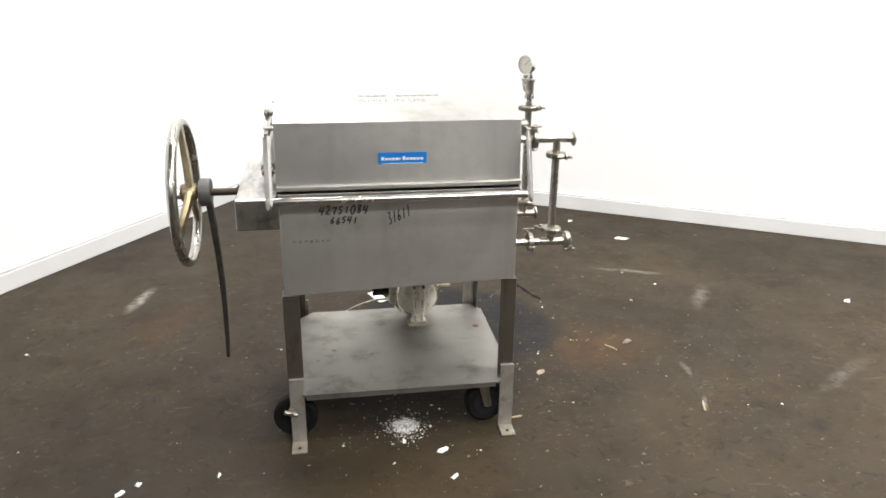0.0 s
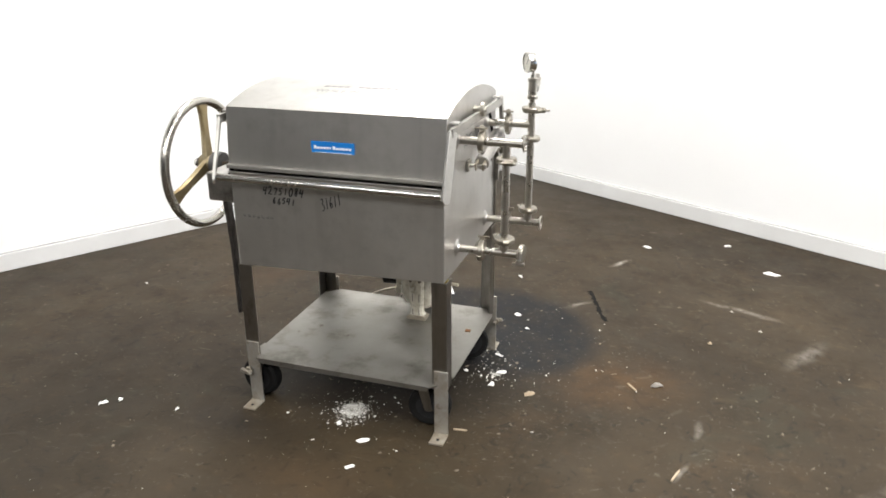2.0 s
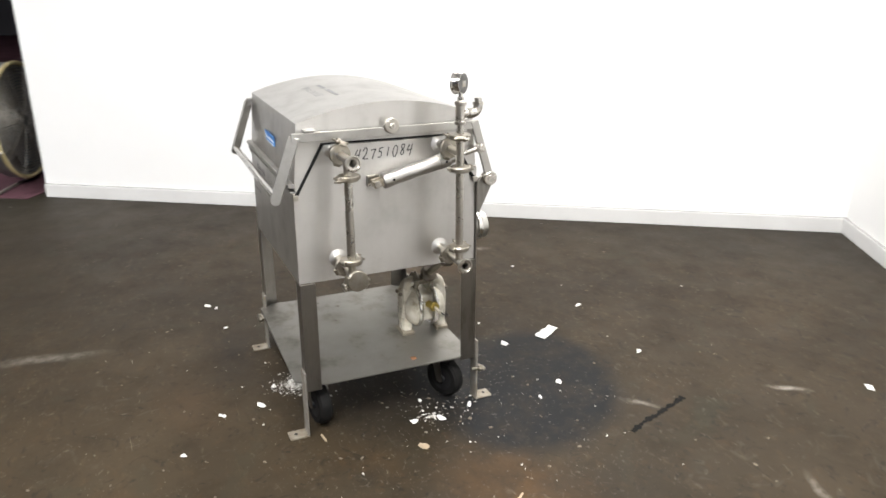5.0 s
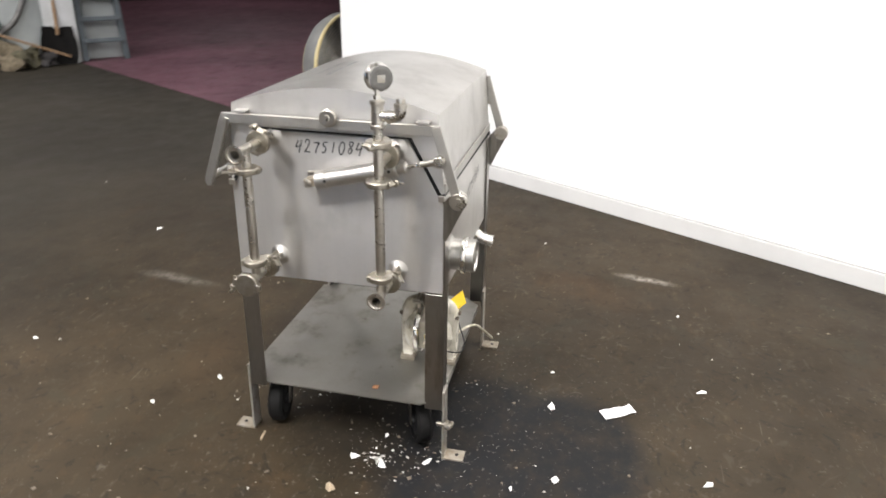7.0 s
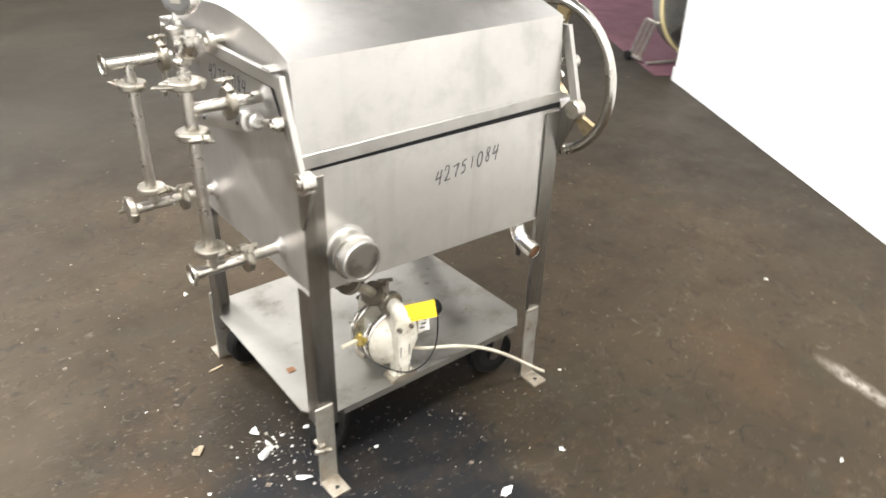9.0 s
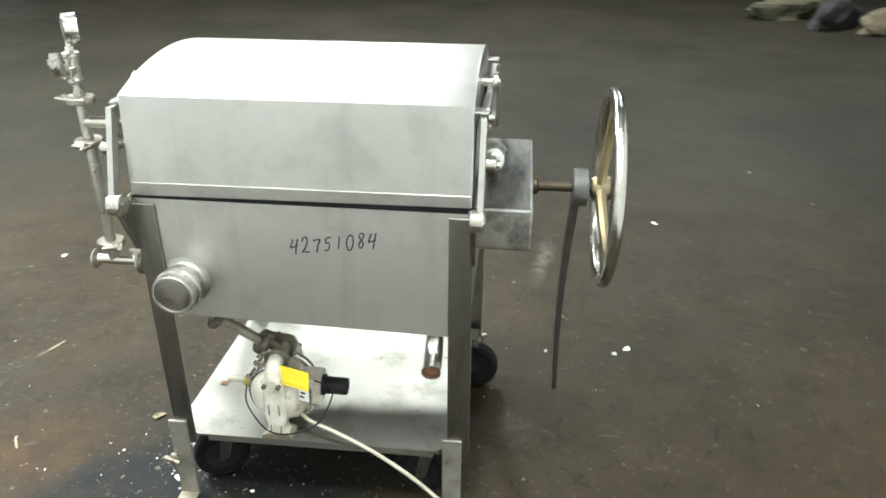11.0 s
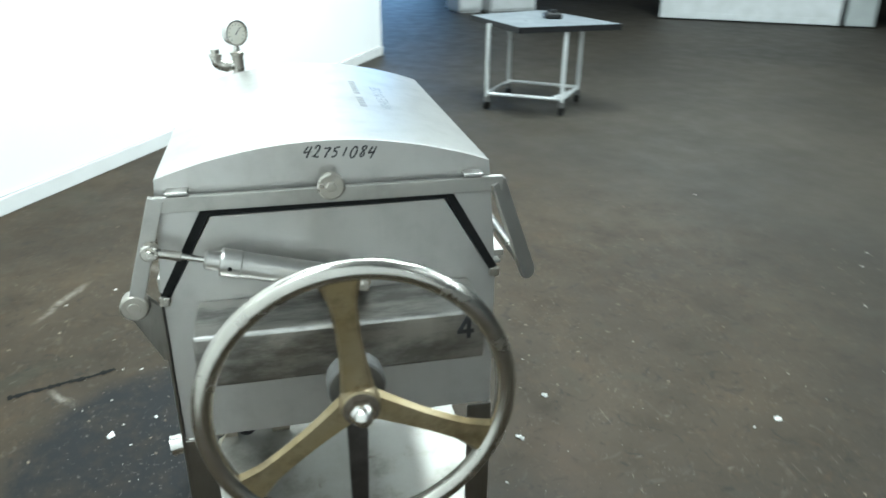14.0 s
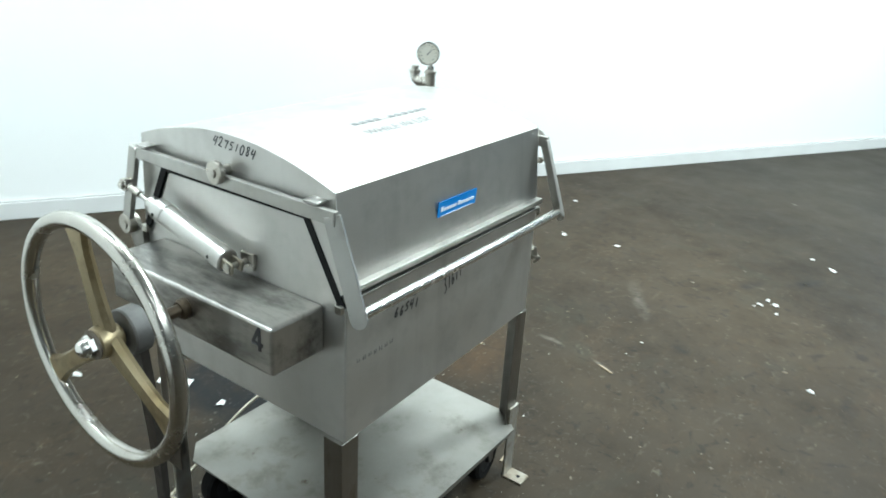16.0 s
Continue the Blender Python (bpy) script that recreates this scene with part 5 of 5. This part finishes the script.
def crate(name, label, category, x, y, z, w, d, h, ang, material, trim):
    """A boarded box standing on a pallet, with corner battens and a lid edge."""
    e = thing(name, label, category, (x, y, z), "loads on the pallets")
    e.rotation_euler = (0, 0, radians(ang))
    bm = B()
    box(bm, -w / 2, w / 2, -d / 2, d / 2, 0, h, 0.01)
    part("body", bm, material, e, smooth=False)
    for sx in (-1, 1):
        bm = B()
        box(bm, sx * (w / 2 - 0.05) - 0.04, sx * (w / 2 - 0.05) + 0.04, -d / 2 - 0.018, -d / 2, 0, h, 0.003)
        part("batten", bm, trim, e, smooth=False)
    bm = B()
    box(bm, -w / 2 - 0.01, w / 2 + 0.01, -d / 2 - 0.02, d / 2 + 0.01, h, h + 0.03, 0.004)
    part("lid", bm, trim, e, smooth=False)
    return e


OCHRE = surface("ochre_plywood", (0.36, 0.21, 0.055), (0.28, 0.16, 0.045), (0.5, 0.7), 0, 3, 40, (1, 6, 6))
crate("plywood_crate", "ochre plywood crate standing on a worn pallet", "crate", 6.13, -10.93, 0.126, 0.72, 0.6, 0.7, 46.6, OCHRE, WOOD)
crate("brown_crate", "brown wooden crate beside the plywood crate", "crate", 6.74, -10.38, 0.0, 0.40, 0.5, 0.55, 52, WOOD, CARD)
crate("metal_housing", "dull grey metal housing on a pallet", "machine part", 5.12, -12.04, 0.126, 0.85, 0.6, 0.6, 47, GREYCAST, STRAP)
crate("metal_housing", "dull grey metal housing on a pallet", "machine part", 3.07, -12.87, 0.126, 0.80, 0.6, 0.5, 23, GREYCAST, STRAP)

# maroon bay: ladder, white boards, shovel, rubbish heap, green bin, drums
lad = thing("step_ladder", "dull blue grey step ladder leaning at the white board", "ladder", (-6.34, -5.59, 0))
lad.rotation_euler = (radians(-9), 0, radians(138))
for s in (-1, 1):
    bm = B()
    slab(bm, [(s * 0.25 - 0.035, 0.0), (s * 0.25 + 0.035, 0.0), (s * 0.20 + 0.035, 1.9), (s * 0.20 - 0.035, 1.9)], "y", -0.035, 0.035, 0.004)
    part("rail", bm, LADDERBLUE, lad, smooth=False)
for k in range(6):
    bm = B()
    w = 0.24 - 0.008 * k
    box(bm, -w, w, -0.075, 0.030, 0.22 + 0.265 * k, 0.275 + 0.265 * k, 0.006)
    part("tread", bm, LADDERBLUE, lad)
for nm, a, b, hh, mt, lab in (("white_board", (-4.75, -7.2), (-6.72, -5.60), 2.2, PALEPANEL, "large dull white board standing on its edge"), ("narrow_board", (-5.86, -6.05), (-6.12, -5.80), 2.3, WHITEMETAL, "narrow white board standing on end")):
    bm = B()
    oriented(bm, Vector((*a, 0)), Vector((*b, 0)), -0.05, 0.0, 0.0, hh, 0.003)
    tagged(part(nm, bm, mt, None, smooth=False), lab, "board")
shov = thing("shovel", "broad dark shovel leaning on the white board", "shovel", (-5.83, -5.86, 0))
shov.rotation_euler = (radians(-8), radians(3), radians(138))
bm = B()
tube(bm, [(0, 0, 0.36), (0, 0.01, 0.8), (0, 0, 1.45)], 0.02, 14)
part("handle", bm, WOOD, shov)
bm = B()
rows = []
for k in range(6):
    z = 0.46 * k / 5
    w = 0.17 + 0.04 * math.sin(math.pi * min(1, z / 0.4))
    rows.append([bm.verts.new((w * u, 0.05 * (1 - u * u) + q, z)) for q in (0, 0.006) for u in (-1, -0.5, 0, 0.5, 1)])
for p, q in zip(rows, rows[1:]):
    for j in range(4):
        bm.faces.new((p[j], p[j + 1], q[j + 1], q[j]))
        bm.faces.new((p[5 + j], q[5 + j], q[6 + j], p[6 + j]))
part("blade", bm, TAR, shov)
rnd = random.Random(11)


def crumple(name, label, category, x, y, size, material, seed, squash=0.6, stretch=1.0):
    """A crumpled lump of sacking, paper or rag with an uneven outline, resting on the floor."""
    rnd = random.Random(seed)
    bm = B()
    bmesh.ops.create_icosphere(bm, subdivisions=3, radius=1)
    waves = [(Vector((rnd.uniform(-3, 3), rnd.uniform(-3, 3), rnd.uniform(-3, 3))), rnd.uniform(0, 6.28), rnd.uniform(0.05, 0.16)) for _ in range(9)]
    spin = Matrix.Rotation(rnd.uniform(0, 6.28), 3, "Z")
    for v in bm.verts:
        k = 1 + sum(amp * math.sin(w.dot(v.co) * 1.6 + ph) for w, ph, amp in waves)
        p = v.co * k
        v.co = spin @ Vector((p.x * size * stretch, p.y * size * 0.75, max(p.z, -0.55) * size * squash))
    low = min(v.co.z for v in bm.verts)
    for v in bm.verts:
        v.co += Vector((x, y, 0.002 - low))
    ob = part(name, bm, material, None, smooth=False)
    return tagged(ob, label, category, "rubbish heap")


OLIVE = surface("olive_sacking", (0.11, 0.098, 0.055), (0.05, 0.045, 0.028), (0.7, 0.9), 0, 9, 80, None, 0.3)
BROWNPAPER = surface("dirty_brown_paper", (0.19, 0.155, 0.10), (0.09, 0.07, 0.045), (0.7, 0.9), 0, 14, 80, None, 0.3)
DARKRAG = surface("dark_rag", (0.045, 0.04, 0.038), (0.02, 0.018, 0.018), (0.7, 0.9), 0, 9, 80, None, 0.3)
GREENBIN = surface("green_bin_plastic", (0.035, 0.085, 0.065), (0.025, 0.06, 0.05), (0.4, 0.6), 0, 6, 60)
for k, (x, y, sz, mt, nm, lab, st) in enumerate((
        (-5.62, -6.16, 0.20, OLIVE, "crumpled_sack", "crumpled olive brown sacking in a heap", 1.5), (-5.42, -6.32, 0.22, BROWNPAPER, "crumpled_paper", "crumpled brown packing paper in a heap", 1.3),
        (-5.72, -6.02, 0.13, DARKRAG, "dark_rag", "dark crumpled rag on the floor", 1.4), (-5.22, -6.52, 0.22, OLIVE, "crumpled_sack", "crumpled olive brown sacking in a heap", 1.4),
        (-5.12, -6.30, 0.12, DARKRAG, "dark_rag", "dark crumpled rag on the floor", 1.6), (-4.95, -6.80, 0.24, DARKRAG, "dark_rag", "dark crumpled rag on the floor", 1.7),
        (-4.55, -7.20, 0.20, BROWNPAPER, "crumpled_paper", "crumpled brown packing paper in a heap", 1.5), (-4.72, -6.92, 0.10, PAPER, "crumpled_paper", "pale crumpled paper beside the heap", 1.3),
        (-4.15, -7.65, 0.26, DARKRAG, "dark_rag", "dark crumpled rag on the floor", 2.0), (-3.70, -8.20, 0.24, OLIVE, "crumpled_sack", "crumpled olive brown sacking in a heap", 1.8))):
    crumple(nm, lab, "rubbish", x, y, sz, mt, 40 + k, 0.75, st)
bm = B()
box(bm, -0.55, 0.55, -0.05, 0.05, 0, 0.02, 0.002)
plank = part("plank", bm, WOOD, None, smooth=False)
plank.matrix_world = pose(-5.50, -6.10, 0.30, 0, 22, 138)
tagged(plank, "short raw plank lying on the rubbish heap", "plank", "rubbish heap")
bin_ = thing("green_bin", "dark green plastic bin behind the rubbish heap", "bin", (-5.40, -6.72, 0))
bin_.rotation_euler = (0, 0, radians(138))
bm = B()
for sx0, sx1, sy0, sy1 in ((-0.30, 0.30, -0.22, -0.20), (-0.30, 0.30, 0.20, 0.22), (-0.30, -0.28, -0.20, 0.20), (0.28, 0.30, -0.20, 0.20)):
    box(bm, sx0, sx1, sy0, sy1, 0.0, 0.52)
box(bm, -0.28, 0.28, -0.20, 0.20, 0.0, 0.02)
part("tub", bm, GREENBIN, bin_, smooth=False)
bm = B()
for sx0, sx1, sy0, sy1 in ((-0.33, 0.33, -0.25, -0.222), (-0.33, 0.33, 0.222, 0.25), (-0.33, -0.302, -0.222, 0.222), (0.302, 0.33, -0.222, 0.222)):
    box(bm, sx0, sx1, sy0, sy1, 0.47, 0.53, 0.004)
part("rim", bm, GREENBIN, bin_, smooth=False)
bm = B()
tube(bm, smooth_path([(-5.34, -6.42, 0.02), (-5.46, -6.40, 0.34), (-5.66, -6.28, 0.52), (-5.80, -6.20, 0.80), (-5.90, -6.17, 1.15)], 6), 0.035, 14)
tagged(part("old_hose", bm, GREYCAST), "thick grey hose curving up the white board", "hose")
for x, y, mt, lab in ((-18.5, -12.0, DRUMBLUE, "blue plastic drum in the dim far bay"), (-18.5, -11.25, PALEBLUE, "pale blue plastic drum in the dim far bay"), (-19.0, -10.45, DRUMBLUE, "blue plastic drum in the dim far bay")):
    e = thing("plastic_drum", lab, "drum", (x, y, 0.003), "blue drums")
    bm = B()
    lathe(bm, [(0.27, 0), (0.29, 0.02), (0.29, 0.28), (0.30, 0.30), (0.29, 0.32), (0.29, 0.58), (0.30, 0.60), (0.29, 0.62), (0.29, 0.86), (0.26, 0.9), (0.24, 0.9)], (0, 0, 0), (0, 0, 1), 28)
    part("shell", bm, mt, e)
    bm = B()
    cyl(bm, (0.12, 0, 0.898), (0.12, 0, 0.92), 0.035, 14)
    part("bung", bm, BLACK, e)

# drum fan beside the end of the partition
fan = thing("drum_fan", "grey drum fan with cream rim on a forked stand", "fan", (-3.93, -1.47, 0))
fan.rotation_euler = (0, 0, radians(70))
FZ, FR = 0.485, 0.435
bm = B()
lathe(bm, [(0.02, -0.15), (FR * 0.75, -0.14), (FR - 0.03, -0.11), (FR, -0.05), (FR + 0.004, 0.05), (FR - 0.02, 0.052), (FR - 0.025, -0.04), (FR * 0.72, -0.10), (0.02, -0.11)], (0, 0, FZ), (1, 0, FZ), 56, closed=False)
part("drum", bm, FANGREY, fan)
for x_, r_ in ((0.052, FR - 0.004), (-0.145, FR * 0.80)):
    bm = B()
    ring(bm, (x_, 0, FZ), (1, 0, 0), r_, 0.016, 64)
    part("rim", bm, FANCREAM, fan, "cream painted rim")
bm = B()
for k in range(17):
    ring(bm, (0.056 + 0.02 * (1 - k / 17), 0, FZ), (1, 0, 0), 0.05 + 0.0236 * k, 0.0035, 48, 1.0, 5)
for k in range(10):
    a = 2 * math.pi * k / 10
    tube(bm, [(0.078, 0.05 * math.cos(a), FZ + 0.05 * math.sin(a)), (0.056, (FR - 0.01) * math.cos(a), FZ + (FR - 0.01) * math.sin(a))], 0.004, 6)
tagged(part("guard", bm, STRAP, fan), "wire guard of concentric rings", kind="stuff")
bm = B()
cyl(bm, (-0.105, 0, FZ), (0.035, 0, FZ), 0.075, 28, 0.006)
part("motor", bm, FANGREY, fan)
for k in range(4):
    a = k * math.pi / 2 + 0.4
    bm = B()
    m2 = Matrix.Translation((-0.02, 0, FZ)) @ Matrix.Rotation(a, 4, "X") @ Matrix.Rotation(radians(28), 4, "Z")
    box(bm, -0.004, 0.004, -0.09, 0.09, 0.07, 0.40, 0.002, m2)
    part("blade", bm, FANGREY, fan)
for s in (-1, 1):
    for q in (-0.03, 0.03, 0.09):
        bm = B()
        tube(bm, smooth_path([(q, (FR + 0.02) * s, FZ - 0.16), (q - 0.04, (FR + 0.03) * s, 0.30), (q - 0.18, (FR + 0.02) * s, 0.03)], 5), 0.013, 14)
        part("stand_tube", bm, STRAP, fan, "grey stand tube")
    bm = B()
    tube(bm, [(-0.22, (FR + 0.02) * s, 0.035), (-0.06, (FR + 0.02) * s, 0.035)], 0.012, 14)
    part("foot_bar", bm, STRAP, fan)
bm = B()
tube(bm, [(-0.02, -FR, 0.016), (-0.02, FR, 0.016)], 0.012, 14)
part("cross_tube", bm, STRAP, fan)
for s in (-1, 1):
    bm = B()
    cyl(bm, (-0.20, (FR + 0.035) * s, 0.034), (-0.20, (FR + 0.065) * s, 0.034), 0.034, 18, 0.004)
    part("stand_wheel", bm, RUBBER, fan)

# ---- litter on the floor ----
def scrap(x, y, s, seed, ang, name="paper_scrap", label="torn white paper scrap on the dark floor", category="paper", material=PAPER, lift=0.006):
    """A crumpled flake with an uneven outline."""
    rnd = random.Random(seed)
    bm = B()
    n = 7
    out = [(s * rnd.uniform(0.35, 1.0) * math.cos(2 * math.pi * k / n), 0.6 * s * rnd.uniform(0.35, 1.0) * math.sin(2 * math.pi * k / n)) for k in range(n)]
    rings = []
    for f in (1.0, 0.55):
        rings.append([bm.verts.new((u * f, v * f, (0.0012 if f == 1 else lift) + rnd.uniform(0, lift))) for u, v in out])
    c = bm.verts.new((0, 0, lift * 0.6))
    for k in range(n):
        j = (k + 1) % n
        bm.faces.new((rings[0][k], rings[0][j], rings[1][j], rings[1][k]))
        bm.faces.new((rings[1][k], rings[1][j], c))
    low = bmesh.ops.extrude_face_region(bm, geom=bm.faces[:])
    for v in low["geom"]:
        if isinstance(v, bmesh.types.BMVert):
            v.co.z = max(v.co.z - 0.0012, 0.0)
    ob = part(name, bm, material, None, smooth=False)
    ob.matrix_world = pose(x, y, 0, 0, 0, ang)
    return tagged(ob, label, category, "litter on the floor")


SCRAPS = [(0.032, 0.682, 0.034, 20), (1.562, 1.592, 0.052, -10), (2.200, -0.640, 0.034, 30), (2.160, -0.575, 0.024, 75), (2.235, -0.600, 0.018, 5), (2.105, -0.665, 0.013, 45), (2.120, -0.560, 0.012, 15), (1.505, -0.925, 0.022, 80), (-0.185, 1.206, 0.026, 110), (0.410, 0.725, 0.024, 0), (0.925, 1.812, 0.034, -20),
          (-0.888, -0.455, 0.026, 40), (0.462, 0.196, 0.034, 10), (0.444, 0.103, 0.027, 70), (0.416, 0.330, 0.024, 150), (0.320, 0.170, 0.018, 15), (0.120, -0.385, 0.034, 30), (-0.004, -0.312, 0.014, 95),
          (0.330, -0.678, 0.018, 60), (0.130, -0.530, 0.014, 10), (0.050, -1.378, 0.020, 75), (0.325, 1.174, 0.022, 130), (2.865, -0.782, 0.034, 45), (2.955, -0.660, 0.020, 5), (2.370, 0.236, 0.028, 100),
          (2.318, 0.540, 0.026, 20), (2.910, 0.760, 0.022, 60), (1.365, 1.966, 0.034, 15), (-1.150, -1.580, 0.026, 140), (0.480, 0.600, 0.012, 0), (-0.770, 1.160, 0.014, 30), (-0.190, 0.670, 0.014, 85),
          (-0.840, -0.420, 0.013, 20), (-0.600, -0.410, 0.012, 70), (0.140, -0.520, 0.013, 50)]
for k, (sx_, sy_, ss_, sa_) in enumerate(SCRAPS):
    scrap(sx_, sy_, ss_, k + 1, sa_)
scrap(1.247, 0.700, 0.020, 14, 55, material=CARD, label="small yellowed paper scrap on the dark floor")
scrap(0.600, 0.080, 0.030, 51, 35, material=CARD, label="crumpled tan paper scrap on the dark floor")
scrap(1.048, 0.275, 0.026, 52, 15, "stone_chip", "flat grey chip of stone on the dark floor", "stone", STRAP, 0.009)


def torn_strip(x, y, ln, wd, ang, seed):
    """A torn oblong of white card with one ragged end, slightly curled."""
    rnd = random.Random(seed)
    bm = B()
    n = 9
    rows = []
    for k in range(n):
        u = k / (n - 1)
        w = wd / 2 * (1 if u < 0.75 else rnd.uniform(0.55, 1.0))
        z = 0.0025 + 0.007 * u * u + rnd.uniform(0, 0.0015)
        rows.append([bm.verts.new((ln * (u - 0.5), q * w * rnd.uniform(0.9, 1.05), z + dz)) for dz in (0, -0.0018) for q in (-1, 0, 1)])
    for p, q in zip(rows, rows[1:]):
        for j in range(2):
            bm.faces.new((p[j], p[j + 1], q[j + 1], q[j]))
            bm.faces.new((p[3 + j], q[3 + j], q[4 + j], p[4 + j]))
        bm.faces.new((p[0], q[0], q[3], p[3]))
        bm.faces.new((p[2], p[5], q[5], q[2]))
    for r in (rows[0], rows[-1]):
        bm.faces.new((r[0], r[1], r[2], r[5], r[4], r[3]))
    ob = part("paper_strip", bm, PAPER, None, smooth=False)
    ob.matrix_world = pose(x, y, 0, 0, 0, ang)
    return tagged(ob, "torn oblong of white card on the dark floor", "paper", "litter on the floor")


torn_strip(0.010, 0.908, 0.115, 0.052, 118, 3)


def splinter(x, y, ln, ang, label):
    bm = B()
    slab(bm, [(-ln / 2, -0.0025), (ln * 0.3, -0.004), (ln / 2, 0.0), (ln * 0.25, 0.0035), (-ln / 2, 0.003)], "z", 0.0004, 0.0044)
    ob = part("splinter", bm, CARD, None, smooth=False)
    ob.matrix_world = pose(x, y, 0, 0, 0, ang)
    return tagged(ob, label, "wood splinter", "litter on the floor")


splinter(0.415, -0.222, 0.048, 8, "thin pale wood splinter beside a foot plate")
splinter(0.960, 0.240, 0.060, -52, "yellowish wood splinter on the dark floor")
splinter(1.130, -0.250, 0.070, 70, "thin pale wood splinter on the dark floor")

# dark tar mark, white powder and chips
bm = B()
rnd = random.Random(5)
pts = smooth_path([(0.690, 1.10, 0), (0.715, 1.04, 0), (0.735, 0.97, 0), (0.752, 0.93, 0), (0.770, 0.86, 0), (0.805, 0.78, 0)], 8)
L_, R_ = [], []
for p in pts:
    w = rnd.uniform(0.005, 0.017)
    L_.append(bm.verts.new((p.x - w, p.y - w * 0.3, 0.0016)))
    R_.append(bm.verts.new((p.x + w * rnd.uniform(0.4, 1), p.y + w * 0.3, 0.0016)))
for k in range(len(pts) - 1):
    bm.faces.new((L_[k], L_[k + 1], R_[k + 1], R_[k]))
tagged(part("tar_mark", bm, TAR, None, smooth=False), "ragged black tar mark stuck to the floor", "floor mark", kind="structure")


def flakes(name, label, spots, material, seed, category="debris", heap=0.0):
    """Many small chips: spots of (x, y, spread, count, size)."""
    rnd = random.Random(seed)
    verts, faces = [], []
    for x, y, sp, cnt, size in spots:
        for _ in range(cnt):
            a, r = rnd.uniform(0, 2 * math.pi), sp * abs(rnd.gauss(0, 0.6))
            px, py = x + r * math.cos(a), y + r * math.sin(a)
            s = size * (0.22 + 1.3 * rnd.random() ** 4)
            h, k0, b0 = min(s * rnd.uniform(0.1, 0.4), 0.003), rnd.uniform(0, 6.28), len(verts)
            z0, flat, spin = max(0.0, heap * (1 - r / 0.05)) * rnd.uniform(0.4, 1), rnd.uniform(0.3, 1.0), rnd.uniform(0, 3.14)
            cs, sn = math.cos(spin), math.sin(spin)
            n = rnd.choice((4, 5, 6))
            rad = [s * rnd.uniform(0.35, 1.1) for _ in range(n)]
            for f, z in ((1.0, 0.0), (0.75, h)):
                for i in range(n):
                    u, v = f * rad[i] * math.cos(k0 + 6.283 * i / n), f * flat * rad[i] * math.sin(k0 + 6.283 * i / n)
                    verts.append((px + u * cs - v * sn, py + u * sn + v * cs, z0 + z))
            for i in range(n):
                j = (i + 1) % n
                faces.append((b0 + i, b0 + j, b0 + n + j, b0 + n + i))
            faces.append(tuple(b0 + n + i for i in range(n)))
    me = bpy.data.meshes.new(name)
    me.from_pydata(verts, [], faces)
    me.materials.append(material)
    return tagged(new(name, me), label, category, kind="stuff")


flakes("white_powder", "small heap of white powder and crumbs", [(0.012, -0.222, 0.034, 5200, 0.0048), (0.012, -0.222, 0.060, 1500, 0.0045), (0.012, -0.222, 0.11, 420, 0.0055)], CHIP, 21, heap=0.012)
flakes("floor_chips", "scattered white chips and crumbs on the floor", [
    (0.44, 0.18, 0.10, 46, 0.011), (0.43, 0.16, 0.20, 110, 0.0055), (0.0, -0.3, 0.28, 60, 0.007), (0.3, 0.5, 0.35, 40, 0.005), (0.35, 0.30, 0.4, 70, 0.0045), (-0.05, 0.40, 0.30, 60, 0.0045), (0, 0, 1.5, 110, 0.006), (0.5, 0.3, 3.2, 110, 0.007), (1, -2.5, 3.0, 50, 0.008)], CHIP, 22)
flakes("floor_grit", "scattered tan and grey grit on the floor", [
    (0, 0, 1.4, 420, 0.006), (0.5, 0.3, 3.2, 420, 0.008), (1, -2.5, 3.0, 200, 0.009), (1.4, 0.2, 0.7, 70, 0.008)], GRIT, 23)
